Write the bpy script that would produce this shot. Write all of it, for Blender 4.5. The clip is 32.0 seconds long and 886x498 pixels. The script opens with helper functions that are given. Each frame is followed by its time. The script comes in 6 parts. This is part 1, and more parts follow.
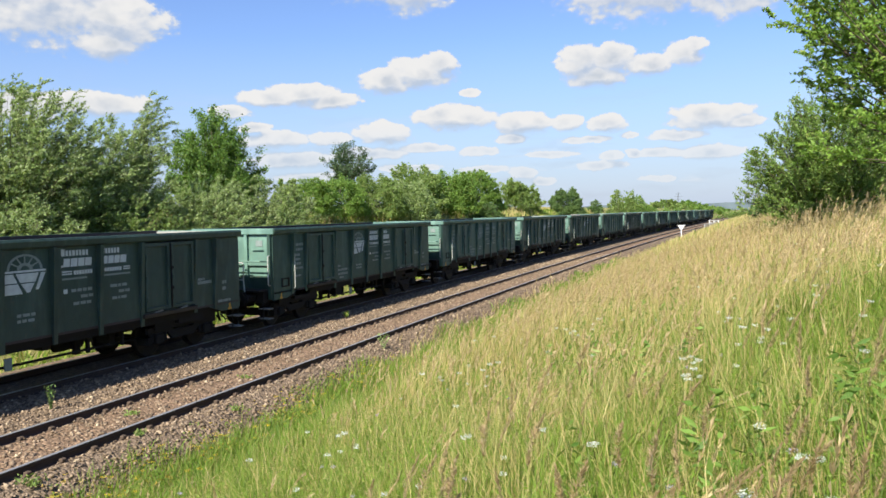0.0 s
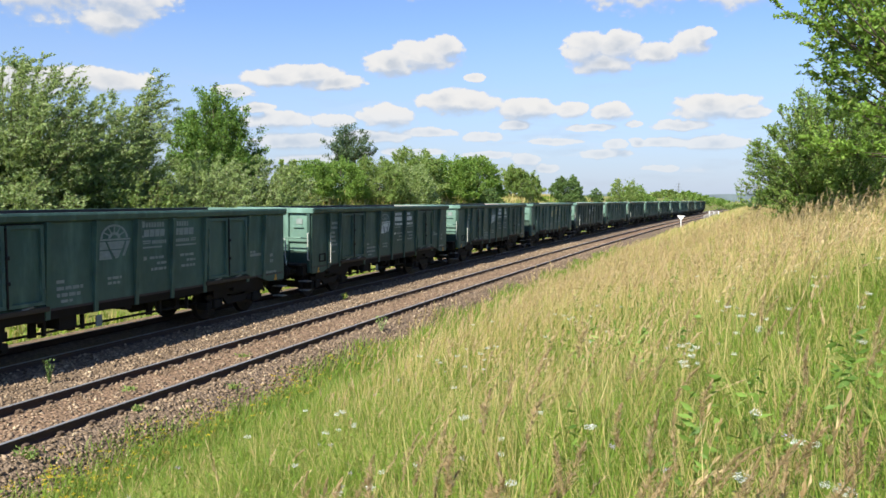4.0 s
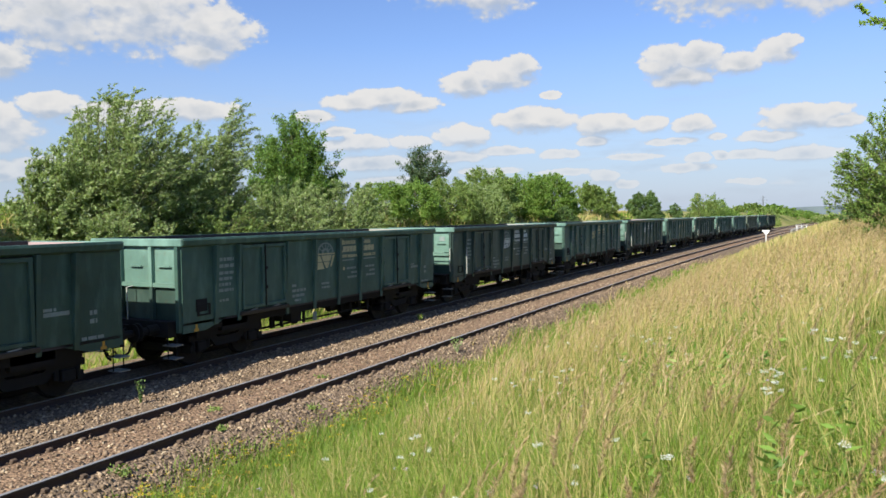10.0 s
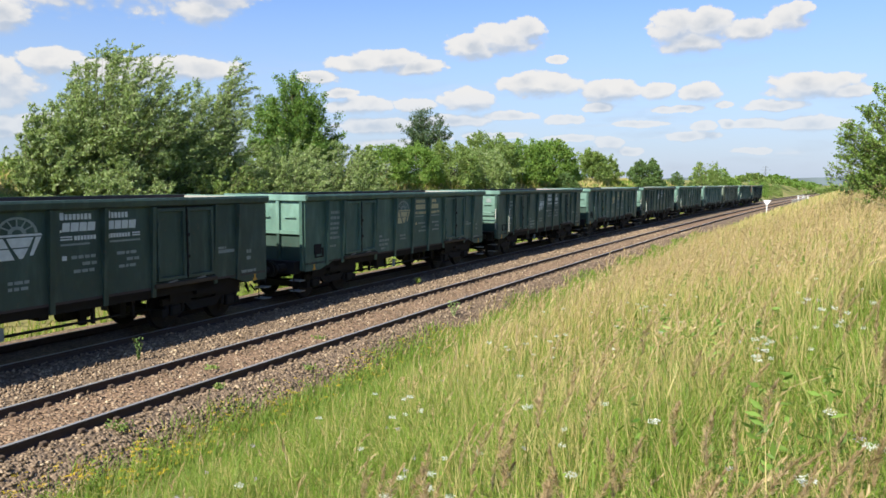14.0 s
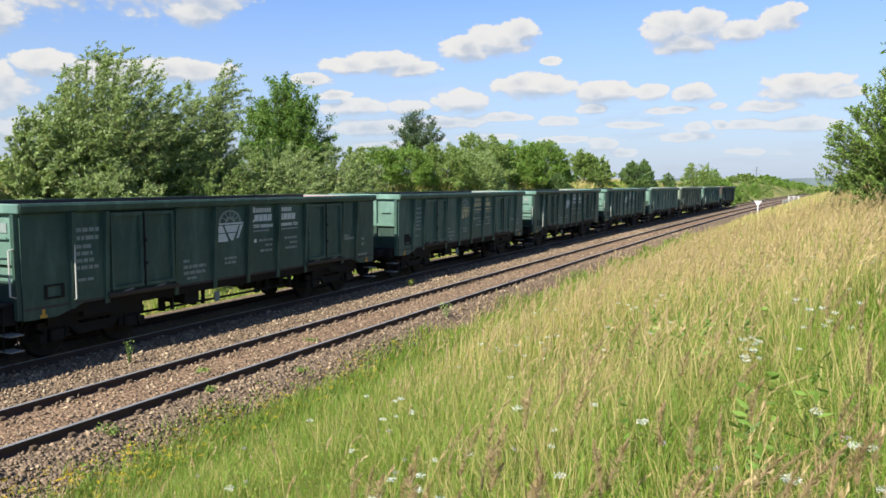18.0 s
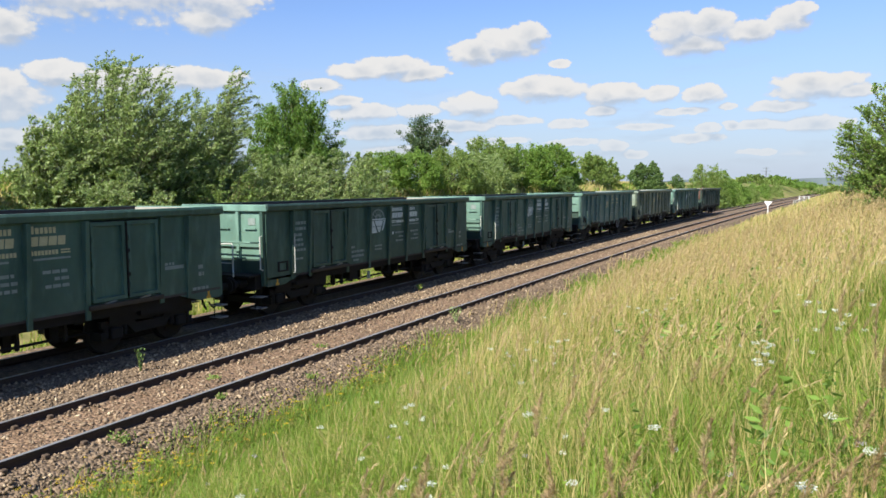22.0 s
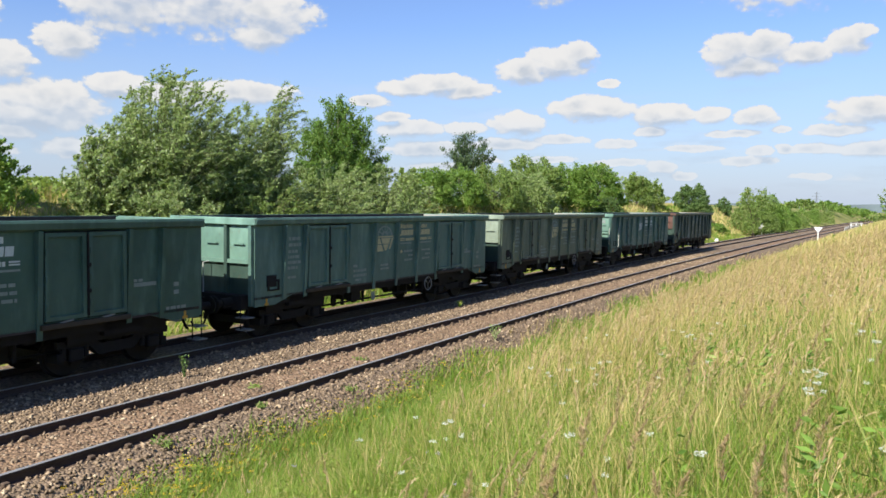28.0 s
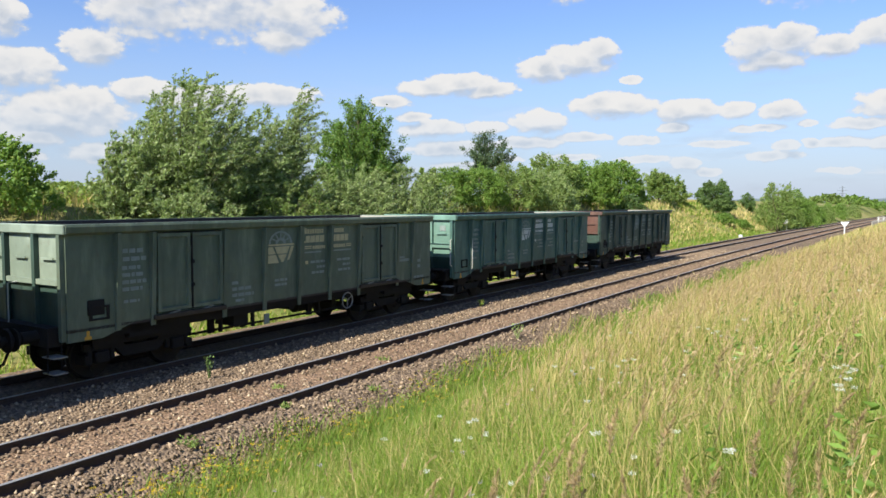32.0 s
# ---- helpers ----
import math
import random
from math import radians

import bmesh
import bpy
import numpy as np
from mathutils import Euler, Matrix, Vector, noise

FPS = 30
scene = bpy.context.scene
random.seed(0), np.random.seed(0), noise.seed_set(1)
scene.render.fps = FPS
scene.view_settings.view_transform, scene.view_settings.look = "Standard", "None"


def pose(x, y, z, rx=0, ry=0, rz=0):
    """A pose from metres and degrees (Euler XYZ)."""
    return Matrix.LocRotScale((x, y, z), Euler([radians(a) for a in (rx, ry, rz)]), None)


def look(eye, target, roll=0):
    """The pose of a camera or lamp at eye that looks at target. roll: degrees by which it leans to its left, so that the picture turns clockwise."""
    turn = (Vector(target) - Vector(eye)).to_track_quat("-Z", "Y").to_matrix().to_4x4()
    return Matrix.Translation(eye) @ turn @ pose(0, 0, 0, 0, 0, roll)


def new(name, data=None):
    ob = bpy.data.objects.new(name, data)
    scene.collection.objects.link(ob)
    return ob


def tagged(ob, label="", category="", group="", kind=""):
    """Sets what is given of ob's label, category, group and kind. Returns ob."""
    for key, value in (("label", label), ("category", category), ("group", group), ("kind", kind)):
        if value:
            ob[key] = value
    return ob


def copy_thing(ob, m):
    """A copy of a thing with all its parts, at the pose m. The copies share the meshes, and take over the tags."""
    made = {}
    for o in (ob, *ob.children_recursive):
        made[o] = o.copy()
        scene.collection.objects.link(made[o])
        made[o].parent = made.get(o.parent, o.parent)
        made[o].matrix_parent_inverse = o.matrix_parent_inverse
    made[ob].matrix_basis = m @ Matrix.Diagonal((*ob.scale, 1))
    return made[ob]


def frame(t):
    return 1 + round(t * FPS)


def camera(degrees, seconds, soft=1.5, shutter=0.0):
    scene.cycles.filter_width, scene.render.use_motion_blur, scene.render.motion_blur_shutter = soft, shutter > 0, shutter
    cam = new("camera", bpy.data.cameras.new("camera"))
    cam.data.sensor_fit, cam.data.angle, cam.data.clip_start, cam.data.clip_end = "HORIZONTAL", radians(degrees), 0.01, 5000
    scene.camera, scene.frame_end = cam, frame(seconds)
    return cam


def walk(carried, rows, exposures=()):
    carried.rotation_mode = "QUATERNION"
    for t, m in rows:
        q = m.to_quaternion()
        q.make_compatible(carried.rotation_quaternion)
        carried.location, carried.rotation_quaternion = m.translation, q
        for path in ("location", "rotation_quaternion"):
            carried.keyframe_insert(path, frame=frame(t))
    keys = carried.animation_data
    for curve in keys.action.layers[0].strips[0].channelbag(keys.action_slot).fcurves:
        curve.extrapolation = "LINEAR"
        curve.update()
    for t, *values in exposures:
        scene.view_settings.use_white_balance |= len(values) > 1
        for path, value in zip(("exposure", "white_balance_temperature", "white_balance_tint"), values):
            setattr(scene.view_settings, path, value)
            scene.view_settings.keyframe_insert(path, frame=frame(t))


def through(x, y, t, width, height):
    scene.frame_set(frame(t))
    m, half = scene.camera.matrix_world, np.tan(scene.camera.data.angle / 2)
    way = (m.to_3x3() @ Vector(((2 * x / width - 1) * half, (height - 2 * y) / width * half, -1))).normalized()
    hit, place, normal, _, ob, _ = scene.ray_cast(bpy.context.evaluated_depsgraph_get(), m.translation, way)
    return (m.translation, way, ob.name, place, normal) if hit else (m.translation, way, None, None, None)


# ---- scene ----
PATH = [
    (0, -0.042, 0.015, 3.538, 20.65, -2.85, -0.88),
    (0.5, -0.025, -0.017, 3.547, 20.40, -3.10, -0.39),
    (1, -0.048, -0.010, 3.529, 20.14, -3.35, -0.08),
    (1.5, -0.036, -0.016, 3.529, 20.22, -3.53, 0.12),
    (2, -0.056, -0.007, 3.530, 20.36, -3.82, -0.07),
    (2.5, -0.061, 0.002, 3.522, 20.43, -4.05, 0.09),
    (3, -0.064, -0.006, 3.518, 20.51, -4.08, 0.42),
    (3.5, -0.061, -0.014, 3.517, 20.55, -4.03, 0.65),
    (5.5, -0.055, 0.016, 3.512, 20.83, -4.11, -0.99),
    (6, -0.058, 0.015, 3.505, 20.94, -4.20, -1.26),
    (6.5, -0.029, 0.006, 3.506, 21.12, -3.75, -0.83),
    (7, -0.035, 0.073, 3.528, 24.41, 0.52, 1.17),
    (7.5, -0.040, 0.023, 3.581, 27.57, 1.68, 2.05),
    (8, -0.019, 0.008, 3.604, 26.70, 2.29, 2.30),
    (8.5, -0.038, 0.000, 3.608, 25.81, 2.19, 1.91),
    (9, -0.049, -0.008, 3.583, 25.78, 0.45, 0.51),
    (9.5, -0.035, -0.013, 3.572, 26.07, -1.33, -0.54),
    (10, -0.018, -0.025, 3.568, 26.42, -2.53, -0.66),
    (10.5, -0.027, -0.006, 3.568, 26.70, -3.52, -0.46),
    (11, 0.004, -0.002, 3.569, 26.77, -4.24, -0.35),
    (11.5, 0.003, 0.004, 3.554, 26.63, -4.61, 0.17),
    (12, 0.004, -0.005, 3.550, 26.55, -4.69, 0.53),
    (12.5, 0.010, -0.019, 3.557, 26.50, -4.84, 0.76),
    (13, 0.013, -0.004, 3.562, 26.49, -5.05, 0.81),
    (13.5, 0.013, 0.001, 3.552, 26.53, -5.17, 0.53),
    (15.5, 0.019, 0.015, 3.562, 26.23, -5.55, 0.22),
    (16, 0.025, 0.014, 3.556, 26.06, -5.54, 0.29),
    (16.5, 0.049, 0.001, 3.566, 26.05, -5.45, 0.31),
    (17, 0.027, 0.017, 3.554, 25.88, -5.28, 0.23),
    (17.5, 0.045, 0.012, 3.563, 25.86, -5.18, 0.18),
    (18, 0.038, 0.003, 3.557, 25.86, -5.18, 0.23),
    (18.5, 0.042, 0.007, 3.552, 26.11, -5.13, 0.09),
    (19, 0.029, 0.015, 3.557, 26.28, -5.09, -0.07),
    (19.5, 0.024, 0.003, 3.557, 26.39, -5.11, -0.24),
    (20, 0.030, 0.011, 3.552, 26.61, -5.18, -0.37),
    (20.5, 0.037, 0.012, 3.557, 26.76, -5.22, -0.32),
    (21, 0.033, 0.011, 3.561, 26.71, -5.27, -0.35),
    (21.5, 0.035, 0.010, 3.558, 26.71, -5.27, -0.33),
    (22, 0.034, 0.018, 3.570, 26.56, -4.86, -0.44),
    (22.5, 0.033, 0.020, 3.571, 26.13, -4.35, -0.04),
    (23, 0.047, 0.022, 3.576, 26.13, -3.60, 0.24),
    (23.5, 0.039, 0.024, 3.578, 25.64, -3.22, 0.25),
    (24, 0.030, 0.002, 3.566, 25.56, -2.92, 0.45),
    (24.5, 0.032, -0.002, 3.566, 26.10, -2.86, 0.45),
    (25, 0.034, -0.008, 3.564, 27.15, -2.94, 0.37),
    (25.5, 0.010, -0.007, 3.576, 28.08, -3.07, 0.55),
    (26, 0.019, -0.021, 3.573, 28.50, -3.19, 0.71),
    (26.5, 0.017, -0.018, 3.564, 28.95, -3.36, 0.78),
    (28.5, 0.008, -0.014, 3.565, 29.85, -3.57, 0.88),
    (29, 0.016, -0.018, 3.555, 29.94, -3.56, 0.66),
    (29.5, 0.012, -0.014, 3.563, 30.11, -3.50, 0.62),
    (30, 0.003, -0.014, 3.563, 30.26, -3.43, 0.48),
    (30.5, -0.007, -0.020, 3.569, 30.39, -3.48, 0.40),
    (31, 0.005, -0.011, 3.553, 30.59, -3.49, 0.24),
    (31.5, -0.000, -0.020, 3.565, 30.85, -3.54, 0.31),
    (32, -0.007, -0.012, 3.555, 31.33, -3.61, 0.19),
]
def cam_pose(x, y, z, yaw, pitch, roll):
    return pose(x, y, z, 0, 0, yaw) @ pose(0, 0, 0, 90 + pitch) @ pose(0, 0, 0, 0, 0, roll)


cam = camera(62.16, 32.0, soft=1.6)
STOPS = ((0, 0.94), (6.5, 0.94), (7.6, 0.84), (10.5, 0.81), (12, 0.90), (14, 0.92), (18, 0.90), (21, 0.87), (24, 0.90), (32, 0.91))
walk(cam, [(t, cam_pose(*p)) for t, *p in PATH], STOPS)

# ---- light ----
SUN_DIR = Vector((0.065, 0.74, -0.67)).normalized()
world = bpy.data.worlds.new("sky")
scene.world = world
world.use_nodes = True
wn = world.node_tree
wn.nodes.clear()
sky = wn.nodes.new("ShaderNodeTexSky")
sky.sky_type = "NISHITA"
sky.sun_disc = False
sky.sun_elevation = math.asin(-SUN_DIR.z)
sky.sun_rotation = math.atan2(-SUN_DIR.x, -SUN_DIR.y)
sky.air_density, sky.dust_density, sky.ozone_density = 1.25, 0.25, 5.0
wbg = wn.nodes.new("ShaderNodeBackground")
wbg.inputs["Strength"].default_value = 0.078
wout = wn.nodes.new("ShaderNodeOutputWorld")
tint = wn.nodes.new("ShaderNodeMix")
tint.data_type, tint.blend_type = "RGBA", "MULTIPLY"
tint.inputs[0].default_value = 1.0
tint.inputs[7].default_value = (0.90, 0.925, 1.16, 1.0)
wn.links.new(sky.outputs[0], tint.inputs[6])
wn.links.new(tint.outputs[2], wbg.inputs[0])
wn.links.new(wbg.outputs[0], wout.inputs[0])
sun = new("sun", bpy.data.lights.new("sun", "SUN"))
sun.data.energy, sun.data.angle, sun.data.color = 5.0, radians(0.6), (1.0, 0.95, 0.85)
sun.matrix_world = look((0, 0, 60), Vector((0, 0, 60)) + SUN_DIR)


# ---- materials ----
class Nodes:
    """Short hand for one node material."""

    def __init__(self, name):
        self.mat = bpy.data.materials.new(name)
        self.mat.use_nodes = True
        self.tree = self.mat.node_tree
        self.tree.nodes.clear()
        self.out = self.tree.nodes.new("ShaderNodeOutputMaterial")

    def add(self, kind, **inputs):
        n = self.tree.nodes.new(kind)
        for key, v in inputs.items():
            sock = n.inputs[int(key[1:])] if key[0] == "i" and key[1:].isdigit() else n.inputs[key.replace("_", " ")]
            if isinstance(v, bpy.types.NodeSocket):
                self.tree.links.new(v, sock)
            else:
                sock.default_value = v
        return n

    def math(self, op, a, b=0.0, c=0.0):
        n = self.add("ShaderNodeMath", i0=a, i1=b, i2=c)
        n.operation = op
        return n.outputs[0]

    def vmath(self, op, a, b=(0, 0, 0), c=(0, 0, 0)):
        n = self.tree.nodes.new("ShaderNodeVectorMath")
        n.operation = op
        for i, v in enumerate((a, b, c)):
            if isinstance(v, bpy.types.NodeSocket):
                self.tree.links.new(v, n.inputs[i])
            else:
                n.inputs[i].default_value = v
        return n

    def noise(self, scale, detail=3.0, vec=None, rough=0.55):
        n = self.add("ShaderNodeTexNoise", Scale=scale, Detail=detail, Roughness=rough)
        if vec is not None:
            self.tree.links.new(vec, n.inputs["Vector"])
        return n.outputs["Fac"]

    def ramp(self, fac, *stops):
        n = self.add("ShaderNodeValToRGB", Fac=fac)
        el = n.color_ramp.elements
        while len(el) < len(stops):
            el.new(0.5)
        for e, (p, col) in zip(el, stops):
            e.position, e.color = p, (*col, 1)
        return n.outputs[0]

    def mix(self, fac, a, b, mode="MIX"):
        n = self.tree.nodes.new("ShaderNodeMix")
        n.data_type, n.blend_type = "RGBA", mode
        for i, v in ((0, fac), (6, a), (7, b)):
            if isinstance(v, bpy.types.NodeSocket):
                self.tree.links.new(v, n.inputs[i])
            elif i == 0:
                n.inputs[i].default_value = v
            else:
                n.inputs[i].default_value = (*v, 1)
        return n.outputs[2]

    def pos(self):
        return self.add("ShaderNodeTexCoord").outputs["Object"]

    def surface(self, colour, rough=0.8, metal=0.0, bump=None, height=0.01, spec=0.3):
        b = self.add("ShaderNodeBsdfPrincipled", Base_Color=colour, Roughness=rough, Metallic=metal)
        b.inputs["Specular IOR Level"].default_value = spec
        if bump is not None:
            bn = self.add("ShaderNodeBump", Height=bump, Distance=height, Strength=0.8)
            self.tree.links.new(bn.outputs[0], b.inputs["Normal"])
        self.tree.links.new(b.outputs[0], self.out.inputs[0])
        return self.mat


def wagon_paint(name, base, light, dirt=0.5):
    n = Nodes(name)
    p = n.pos()
    big = n.noise(0.55, 5, p, 0.65)
    fine = n.noise(7.0, 6, p, 0.7)
    stretch = n.vmath("MULTIPLY", p, (1.0, 1.6, 0.22)).outputs[0]
    streak = n.add("ShaderNodeMapRange", Value=n.noise(2.2, 4, stretch, 0.6), From_Min=0.50, From_Max=0.74, To_Min=0.0, To_Max=0.5 * dirt).outputs[0]
    rnd = n.add("ShaderNodeObjectInfo").outputs["Random"]
    patch = n.add("ShaderNodeMapRange", Value=big, From_Min=0.35, From_Max=0.65, To_Min=0.0, To_Max=1.0).outputs[0]
    col = n.mix(patch, base, light)
    pale = n.add("ShaderNodeMapRange", Value=n.noise(1.3, 4, n.vmath("MULTIPLY", p, (1.0, 2.4, 0.5)).outputs[0], 0.6), From_Min=0.50, From_Max=0.70, To_Min=0.0, To_Max=0.65).outputs[0]
    col = n.mix(pale, col, tuple(min(c * 1.5 + 0.02, 0.6) for c in light))
    col = n.mix(streak, col, tuple(c * 0.4 + 0.010 for c in base))
    col = n.mix(n.math("SMOOTH_MIN", n.math("MULTIPLY", n.math("SUBTRACT", fine, 0.57), 2.4 * dirt), 0.7, 0.1), col, (0.13, 0.075, 0.045))
    col = n.mix(n.math("MULTIPLY", rnd, 0.18), col, (0.05, 0.08, 0.07))
    dents = n.math("MULTIPLY_ADD", n.noise(1.1, 2, p, 0.5), 1.0, n.math("MULTIPLY", fine, 0.06))
    return n.surface(col, n.math("MULTIPLY_ADD", fine, 0.3, 0.4), 0.0, dents, 0.06, 0.4)


def plain(name, base, rough=0.7, metal=0.0, vary=0.35, scale=6.0, spec=0.3):
    n = Nodes(name)
    p = n.pos()
    a, b = n.noise(scale, 5, p), n.noise(scale * 0.17, 3, p)
    dark = tuple(c * (1 - vary) for c in base)
    lite = tuple(min(c * (1 + vary), 1) for c in base)
    col = n.mix(n.math("MULTIPLY_ADD", a, 0.7, n.math("MULTIPLY", b, 0.3)), dark, lite)
    return n.surface(col, rough, metal, a, 0.004, spec)


def leafy(name, dark, lite, dry, through=0.45, dryness=0.08):
    """Leaves or blades: each island has its own tone; light shines through them."""
    n = Nodes(name)
    r = n.add("ShaderNodeNewGeometry").outputs["Random Per Island"]
    patch = n.noise(0.5, 2, n.pos())
    f = n.math("MULTIPLY_ADD", patch, 1.3, n.math("MULTIPLY_ADD", r, 1.3, -0.8))
    col = n.mix(n.math("MINIMUM", n.math("MAXIMUM", f, 0.0), 1.0), dark, lite)
    col = n.mix(n.math("LESS_THAN", n.math("FRACT", n.math("MULTIPLY", r, 17.3)), dryness), col, dry)
    d = n.add("ShaderNodeBsdfPrincipled", Base_Color=col, Roughness=0.55)
    d.inputs["Specular IOR Level"].default_value = 0.35
    t = n.add("ShaderNodeBsdfTranslucent", Color=n.mix(0.5, col, (0.25, 0.32, 0.03)))
    m = n.add("ShaderNodeMixShader", Fac=through)
    n.tree.links.new(d.outputs[0], m.inputs[1])
    n.tree.links.new(t.outputs[0], m.inputs[2])
    n.tree.links.new(m.outputs[0], n.out.inputs[0])
    return n.mat


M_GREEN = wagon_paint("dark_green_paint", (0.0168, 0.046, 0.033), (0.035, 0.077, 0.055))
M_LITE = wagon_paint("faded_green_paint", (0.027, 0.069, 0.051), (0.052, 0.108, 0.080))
M_TEAL = wagon_paint("teal_paint", (0.037, 0.090, 0.071), (0.066, 0.134, 0.105))
M_DUSK = wagon_paint("dull_green_paint", (0.056, 0.120, 0.096), (0.090, 0.162, 0.130), 0.8)
M_OLIVE = wagon_paint("olive_paint", (0.070, 0.100, 0.066), (0.110, 0.140, 0.094), 0.9)
# sooty sides of some wagons; also the painted shade on every lower end
M_SOOT_SHADE = wagon_paint("sooty_green_paint", (0.015, 0.036, 0.027), (0.032, 0.062, 0.046), 0.9)
# end tones hold sunlight in the colour: lighter copies of the side greens
M_SUNLIT_GREEN = wagon_paint("pale_green_paint", (0.088, 0.172, 0.134), (0.132, 0.232, 0.180), 0.9)
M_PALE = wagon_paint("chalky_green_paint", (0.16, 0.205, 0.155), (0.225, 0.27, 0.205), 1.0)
M_BRICK = wagon_paint("red_brown_paint", (0.075, 0.036, 0.026), (0.11, 0.050, 0.034), 0.8)
# inside tones include the light: dark for shaded sides, pale for sunlit ends
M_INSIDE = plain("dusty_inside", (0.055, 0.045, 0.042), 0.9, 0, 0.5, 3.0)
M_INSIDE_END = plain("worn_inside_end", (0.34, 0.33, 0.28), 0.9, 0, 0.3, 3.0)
# grimy metal, darkened further to hold the deep shade under the wagons
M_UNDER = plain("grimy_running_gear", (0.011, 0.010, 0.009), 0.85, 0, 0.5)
M_WHEEL = plain("worn_wheel_steel", (0.024, 0.020, 0.018), 0.6, 0.5, 0.4)
M_PIPE = plain("grey_handrail", (0.42, 0.43, 0.38), 0.6, 0, 0.25)
M_STEP = plain("worn_step_edge", (0.22, 0.22, 0.20), 0.6, 0.2, 0.3)
M_MARK = plain("white_marking", (0.50, 0.54, 0.51), 0.8, 0, 0.4, 9.0)
M_FAINT = plain("faded_marking", (0.20, 0.24, 0.22), 0.8, 0, 0.45, 12.0)
M_SAND = plain("yellowed_marking", (0.42, 0.38, 0.22), 0.8, 0, 0.4, 9.0)
M_YELLOW = plain("orange_lifting_mark", (0.45, 0.26, 0.04), 0.7, 0, 0.35)
M_RUST = plain("rail_rust", (0.062, 0.043, 0.035), 0.85, 0.1, 0.45, 14.0)
M_HEAD = plain("polished_rail_head", (0.36, 0.36, 0.36), 0.48, 0.5, 0.2, 9.0)
M_SILLRUST = plain("rust_stained_sill", (0.050, 0.040, 0.027), 0.85, 0, 0.45, 5.0)
M_PINK = plain("pinkish_inside_end", (0.40, 0.29, 0.27), 0.9, 0, 0.25, 3.0)
M_CLIP = plain("rusty_clip", (0.105, 0.074, 0.052), 0.85, 0.2, 0.4)
M_WHITE = plain("white_paint", (0.62, 0.62, 0.61), 0.6, 0, 0.12)
M_POST = plain("grey_post", (0.34, 0.33, 0.30), 0.85, 0, 0.3)
M_BARK = plain("bark", (0.10, 0.078, 0.055), 0.95, 0, 0.5, 9.0)
M_LATTICE = plain("galvanised_lattice", (0.13, 0.15, 0.17), 0.7, 0.3, 0.2)

M_LEAF_SILVER = leafy("silver_green_leaves", (0.160, 0.250, 0.075), (0.390, 0.490, 0.175), (0.46, 0.52, 0.27), 0.46, 0.12)
M_LEAF_DARK = leafy("deep_green_leaves", (0.057, 0.12, 0.036), (0.158, 0.247, 0.069), (0.24, 0.285, 0.105), 0.35, 0.06)
M_LEAF_PINE = leafy("blue_green_leaves", (0.030, 0.068, 0.032), (0.085, 0.135, 0.060), (0.12, 0.16, 0.07), 0.2, 0.08)
M_LEAF_THORN = leafy("hawthorn_leaves", (0.105, 0.195, 0.038), (0.260, 0.390, 0.080), (0.34, 0.38, 0.12), 0.4, 0.08)
M_LEAF_FRESH = leafy("fresh_green_leaves", (0.100, 0.195, 0.032), (0.245, 0.395, 0.075), (0.34, 0.39, 0.11), 0.45, 0.06)
M_LEAF_OLIVE = leafy("olive_green_leaves", (0.130, 0.215, 0.052), (0.300, 0.405, 0.108), (0.36, 0.36, 0.14), 0.45, 0.06)
M_GRASS_GREEN = leafy("green_grass", (0.108, 0.190, 0.020), (0.252, 0.368, 0.050), (0.486, 0.400, 0.140), 0.4, 0.18)
M_GRASS_DRY = leafy("dry_grass", (0.430, 0.338, 0.125), (0.680, 0.555, 0.245), (0.200, 0.280, 0.050), 0.35, 0.22)
M_HEADS = leafy("seed_heads", (0.480, 0.355, 0.180), (0.700, 0.545, 0.300), (0.380, 0.260, 0.125), 0.35, 0.2)
M_PLUME = leafy("brown_plumes", (0.43, 0.300, 0.165), (0.61, 0.450, 0.255), (0.33, 0.225, 0.125), 0.5, 0.18)
M_SHORT = leafy("short_verge_grass", (0.102, 0.192, 0.022), (0.226, 0.340, 0.048), (0.430, 0.360, 0.125), 0.4, 0.14)
M_LEAF_BRIGHT = leafy("sunlit_leaves", (0.120, 0.235, 0.032), (0.300, 0.470, 0.080), (0.38, 0.44, 0.12), 0.5, 0.06)
M_LEAF_HERB = leafy("herb_leaves", (0.120, 0.215, 0.022), (0.280, 0.420, 0.050), (0.40, 0.36, 0.10), 0.45, 0.08)
M_LEAF_MID = leafy("deep_fresh_leaves", (0.056, 0.128, 0.022), (0.165, 0.295, 0.050), (0.26, 0.34, 0.08), 0.38, 0.05)
M_LEAF_EDGE = leafy("yellow_green_weeds", (0.110, 0.190, 0.026), (0.240, 0.340, 0.050), (0.46, 0.32, 0.06), 0.4, 0.16)
M_PETAL = leafy("white_petals", (0.70, 0.72, 0.62), (0.82, 0.84, 0.76), (0.45, 0.50, 0.34), 0.3, 0.15)
M_LILAC = leafy("lilac_petals", (0.42, 0.34, 0.50), (0.55, 0.46, 0.60), (0.40, 0.36, 0.42), 0.3, 0.1)
M_YPETAL = leafy("yellow_petals", (0.60, 0.42, 0.02), (0.75, 0.55, 0.03), (0.5, 0.3, 0.02), 0.3, 0.1)


